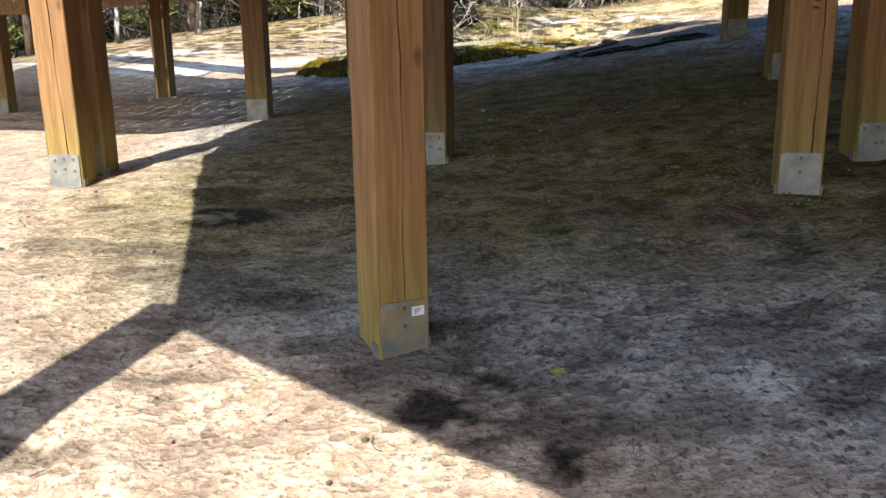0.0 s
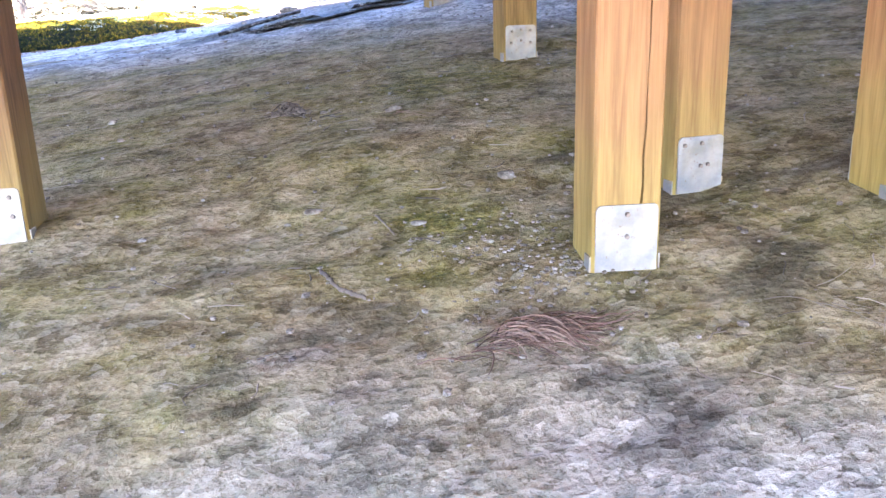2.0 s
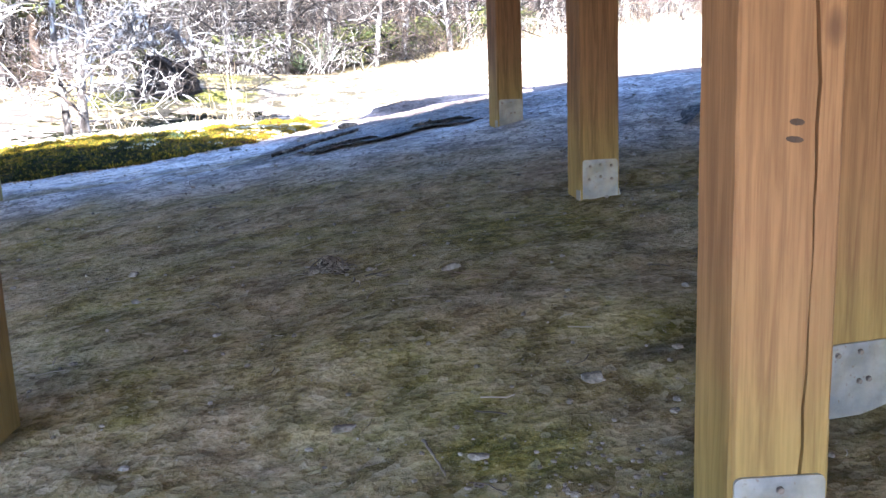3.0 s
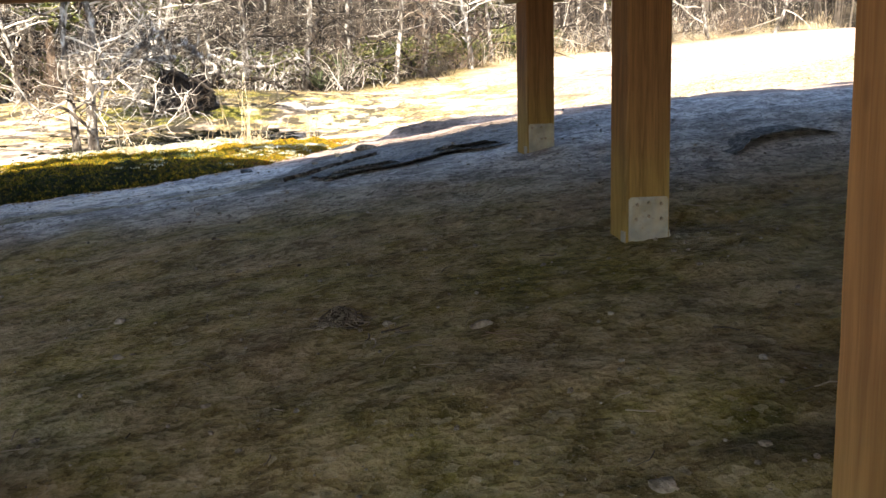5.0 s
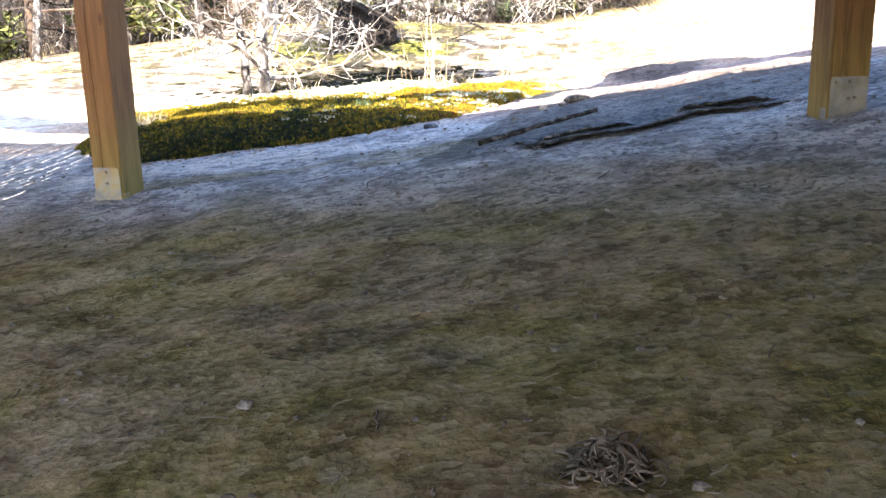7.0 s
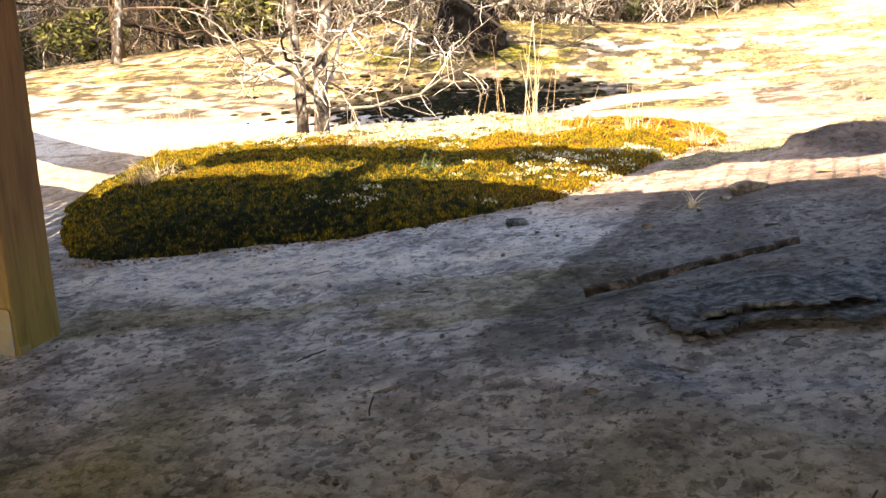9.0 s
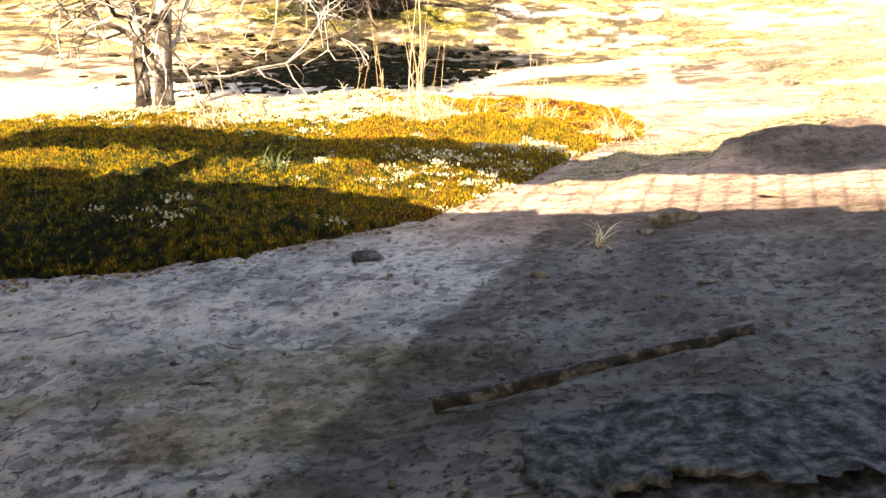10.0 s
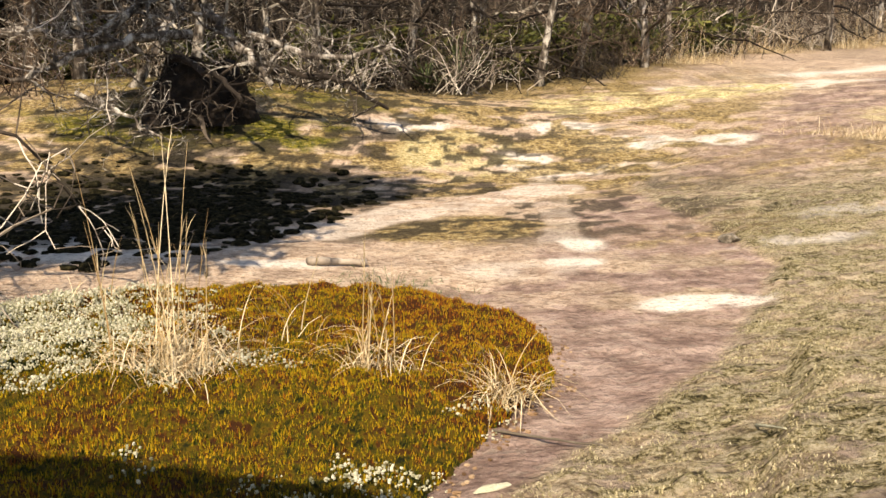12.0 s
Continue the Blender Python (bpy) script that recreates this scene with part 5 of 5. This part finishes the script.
def shade_overhang(tree, seed, tip, radii, n):
    """Adds unseen limbs and foliage out from the trunk, to cast shade."""
    rng = random.Random(seed)
    s = Soup()
    a, b = Vector((0.05, 0, 1.9)), Vector(tip)
    for k in range(4):
        end = b + Vector((rng.uniform(-0.8, 0.8) * radii[0], rng.uniform(-0.6, 0.6) * radii[1], rng.uniform(-0.2, 0.3)))
        pts = [a.lerp(end, i / 9) + Vector((rng.gauss(0, 0.04), rng.gauss(0, 0.04), 0.5 * math.sin(math.pi * i / 9))) for i in range(10)]
        s.tube(pts, [0.06 - 0.005 * i for i in range(10)], 6)
    put("bough", s.mesh("bough", BARK), tree)
    foliage(tree, seed + 1, tip, radii, n, 0.24)


# added out of view, to throw shade on the hollow stump
shade_overhang(kinds[2], 34, (0.0, -3.6, 2.9), (1.0, 0.75, 0.35), 6500)


def brush(seed, x, y, n, tall, label, material, group):
    rng = random.Random(seed)
    s = Soup()
    for _ in range(n):
        g = rng.uniform(0, 6.28)
        p = Vector((rng.gauss(0, 0.35), rng.gauss(0, 0.35), 0))
        d = Vector((math.cos(g) * 0.6, math.sin(g) * 0.6, rng.uniform(0.4, 1.4))).normalized()
        sprout(s, rng, p, d, tall * rng.uniform(0.5, 1.1), 0.009, 0, ((5, 1, 0.45, 0.24), (4, 1, 0.5, 0.3), (2, 0, 0, 0.3)))
    root = put("bare_shrub", None, None, pose(x, y, gz(x, y) - 0.03), label, "shrub", group)
    put("twig_tangle", s.mesh("twig_tangle", material), root, kind="stuff")
    return root


shrubs = [brush(61, -2.9, 22.0, 40, 1.2, "dense leafless brown shrub at the wood edge", BROWNWOOD, "shrubs at the wood edge"), brush(62, 0.9, 23.0, 40, 1.0, "dense leafless grey shrub at the wood edge", DEADWOOD, "shrubs at the wood edge"), brush(63, 2.9, 24.6, 46, 1.1, "dense leafless dark shrub at the wood edge", DARKBRANCH, "shrubs at the wood edge")]
rng = random.Random(64)
for k in range(58):
    x = -17 + 0.72 * k + rng.uniform(-0.6, 0.6)
    y = float(treeline(np.array([x]))[0]) + rng.uniform(1.2, 5.0)
    copy_thing(shrubs[k % 3], pose(x, y, gz(x, y) - 0.03, 0, 0, rng.uniform(0, 360)) @ Matrix.Scale(rng.uniform(0.8, 1.6), 4))
for k, (x, y) in enumerate(((-7.2, 22.5), (-11.4, 22.0), (-3.4, 24.0), (-5.8, 23.6), (-1.2, 25.6), (9.0, 33.5), (16.5, 37.0), (-14.0, 24.0))):
    root = put("cedar_tree", None, None, pose(x, y, gz(x, y) - 0.05), "green cedar tree among the leafless thicket", "tree", "green cedars in the woods")
    t = Soup()
    t.tube([Vector((0, 0, 0.8 * i)) for i in range(7)], [0.13 - 0.018 * i for i in range(7)], 8)
    put("trunk", t.mesh("trunk", BROWNWOOD, True), root)
    foliage(root, 70 + k, (0, 0, 3.1), (1.3, 1.3, 1.6), 7000, 0.24)


for k in range(16):
    r_ = random.Random(700 + k)
    x = -13 + 1.55 * k + r_.uniform(-0.6, 0.6)
    y = float(treeline(np.array([x]))[0]) + r_.uniform(1.5, 4.0)
    root = put("evergreen_shrub", None, None, pose(x, y, gz(x, y)), "low dark evergreen shrub in the thicket shade", "shrub", "evergreen shrubs in the thicket")
    t = Soup()
    t.tube([Vector((0, 0, -0.05)), Vector((0.03, 0.02, 0.3)), Vector((0, 0.05, 0.6))], [0.03, 0.025, 0.015], 6)
    put("stem", t.mesh("stem", DARKBRANCH), root)
    foliage(root, 720 + k, (0, 0, 0.62), (0.75, 0.6, 0.45), 1500, 0.2)


def hollow_stump(x, y):
    root = put("hollow_stump", None, None, pose(x, y, gz(x, y) - 0.05), "hollow stump under dead branches, its shade painted near-black", "stump")
    v, f, n, rows = [], [], 22, 8
    r = random.Random(3)
    for j in range(rows):
        w = j / (rows - 1)
        for i in range(n):
            g = 2 * math.pi * i / n
            q = (0.62 - 0.2 * w) * (1 + 0.2 * math.sin(5 * g + 1.2 * w) + 0.15 * math.sin(2 * g) + r.uniform(-0.08, 0.08))
            v.append((q * math.cos(g), q * math.sin(g) * 0.8, 0.64 * w * (1 + 0.25 * math.sin(3 * g) * w)))
    for j in range(rows - 1):
        for i in range(n):
            f.append((j * n + i, j * n + (i + 1) % n, (j + 1) * n + (i + 1) % n, (j + 1) * n + i))
    b = len(v)
    for i in range(n):
        p = v[(rows - 1) * n + i]
        v.append((p[0] * 0.7, p[1] * 0.7, p[2] - 0.02))
    for i in range(n):
        v.append((v[b + i][0] * 0.8, v[b + i][1] * 0.8, 0.1))
    for i in range(n):
        k = (i + 1) % n
        f += [((rows - 1) * n + i, (rows - 1) * n + k, b + k, b + i), (b + i, b + k, b + n + k, b + n + i)]
    put("shell", mesh_from("shell", v, f, HOLLOW_SHADE), root)
    s = Soup()
    for _ in range(5):
        g = r.uniform(0, 6.28)
        p = Vector((0.4 * math.cos(g), 0.32 * math.sin(g), 0.12))
        sprout(s, r, p, Vector((math.cos(g), math.sin(g), r.uniform(-0.15, 0.35))).normalized(), r.uniform(0.4, 1.0), 0.045, 0, ((5, 1, 0.5, 0.25), (4, 0, 0, 0.3)))
    put("root_tangle", s.mesh("root_tangle", DARKBRANCH), root, kind="stuff")


hollow_stump(-0.45, 21.1)


def fallen_limb(seed, a, b, sag, r, label):
    rng = random.Random(seed)
    s = Soup()
    p, q = Vector((a[0], a[1], gz(a[0], a[1]) + a[2])), Vector((b[0], b[1], gz(b[0], b[1]) + b[2]))
    pts = []
    for i in range(13):
        w = i / 12
        c = p.lerp(q, w) + Vector((rng.gauss(0, 0.03), rng.gauss(0, 0.03), sag * math.sin(math.pi * w) + rng.gauss(0, 0.02)))
        pts.append(c)
        if 1 < i < 12:
            for _ in range(1 if seed in (2, 3, 6) else 2):
                d = Vector((rng.gauss(0, 1), rng.gauss(0, 1), rng.gauss(0, 0.8))).normalized()
                sprout(s, rng, c, d, rng.uniform(0.3, 0.9), r * 0.35, 0, ((5, 2, 0.45, 0.25), (3, 1, 0.5, 0.3), (3, 0, 0, 0.3)))
    s.tube(pts, [r * (1 - 0.6 * i / 12) for i in range(13)], 8)
    put("fallen_limb", s.mesh("fallen_limb", DARKBRANCH if seed in (3, 6) else BARK), None, None, label, "branch", "dead limbs before the thicket")


fallen_limb(1, (-0.54, 21.00, 1.04), (-2.15, 19.90, 0.70), 0.12, 0.06, "grey dead limb reaching low over the rock")
fallen_limb(2, (-0.35, 20.90, 1.42), (0.53, 20.20, 0.80), 0.04, 0.075, "thick silvered limb leaning from the hollow tree")
fallen_limb(4, (0.18, 21.00, 1.12), (1.93, 20.60, 1.25), -0.2, 0.05, "long grey limb arching beside the hollow tree")
fallen_limb(3, (-0.75, 21.00, 0.78), (0.27, 19.80, 0.71), 0.1, 0.05, "dark dead limb fallen before the hollow tree")
fallen_limb(5, (-1.40, 20.60, 1.13), (-0.57, 21.20, 1.65), 0.05, 0.06, "pale limb rising toward the thicket")
fallen_limb(6, (0.25, 21.00, 0.73), (1.89, 20.80, 0.43), 0.12, 0.05, "dark twiggy limb lying at the wood edge")
fallen_limb(7, (-2.43, 20.40, 1.12), (-1.02, 20.80, 0.91), 0.1, 0.055, "pale dead limb crossing before the woods")
fallen_limb(8, (-1.55, 20.00, 0.60), (-0.48, 19.40, 0.35), 0.06, 0.03, "thin bleached branch lying on the rock")


def yucca(x, y, size, seed):
    rng = random.Random(seed)
    s = Soup()
    for _ in range(60):
        h, rise = rng.uniform(0, 6.28), rng.uniform(0.25, 1.45)
        pts = arc(Vector((0, 0, 0.05)), h, size * rng.uniform(0.75, 1.1), rise, rng.uniform(0.0, 0.3), 4)
        s.blade(pts, [0.012, 0.02, 0.017, 0.01, 0.001], Vector((-math.sin(h), math.cos(h), 0)))
    root = put("yucca", None, None, pose(x, y, gz(x, y)), "spiky dark green yucca at the wood edge", "yucca", "yuccas at the wood edge")
    put("leaf_rosette", s.mesh("leaf_rosette", GREENBLADE), root, kind="stuff")


for k, (x, y, e) in enumerate(((3.2, 25.0, 0.95), (4.3, 26.6, 0.85), (7.4, 28.4, 0.8), (8.2, 29.8, 0.8), (11.0, 31.0, 0.9), (2.6, 24.4, 0.5))):
    yucca(x, y, e, 90 + k)


def far_woods():
    rng = random.Random(99)
    s = Soup()
    for _ in range(900):
        x = rng.uniform(-34, 44)
        y = float(treeline(np.array([x]))[0]) + 3 + 26 * rng.random() ** 1.3
        z, h = gz(x, y) - 0.2, rng.uniform(3, 9)
        p, d = Vector((x, y, z)), Vector((rng.gauss(0, 0.06), rng.gauss(0, 0.06), 1)).normalized()
        r = rng.uniform(0.02, 0.1)
        s.tube([p + d * h * i / 3 + Vector((rng.gauss(0, 0.08), rng.gauss(0, 0.08), 0)) for i in range(4)], [r, r * 0.85, r * 0.6, r * 0.25], 4)
        for _k in range(9):
            q = p + d * h * rng.uniform(0.1, 1.0)
            e = Vector((rng.gauss(0, 1), rng.gauss(0, 1), rng.gauss(0.3, 0.5))).normalized() * rng.uniform(0.5, 1.8)
            m = q + e * 0.5 + Vector((rng.gauss(0, 0.1), rng.gauss(0, 0.1), rng.gauss(0, 0.12)))
            s.tube([q, m, q + e], [r * 0.25 + 0.006, 0.009, 0.004], 3)
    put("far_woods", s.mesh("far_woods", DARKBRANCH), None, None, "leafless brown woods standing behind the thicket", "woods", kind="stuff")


far_woods()


def backdrop():
    """The wooded slope far behind."""
    v, f = [], []
    n, rows = 160, 7
    for i in range(n):
        g = -1.25 + 2.5 * i / (n - 1)
        x, y = 75 * math.sin(g), 75 * math.cos(g)
        top = 12 + 5 * float(fbm(np.array([i * 0.23]), np.array([0.5]), 301)[0]) + 2 * math.sin(i * 1.7)
        for j in range(rows):
            w = j / (rows - 1)
            v.append((x + 1.5 * math.sin(3.1 * i + j), y + 2.5 * math.sin(1.9 * i + 2.3 * j), -3 + (top + 3) * w))
    for i in range(n - 1):
        for j in range(rows - 1):
            q = i * rows + j
            f.append((q, q + rows, q + rows + 1, q + 1))
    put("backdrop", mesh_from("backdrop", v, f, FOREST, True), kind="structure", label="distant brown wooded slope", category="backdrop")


backdrop()
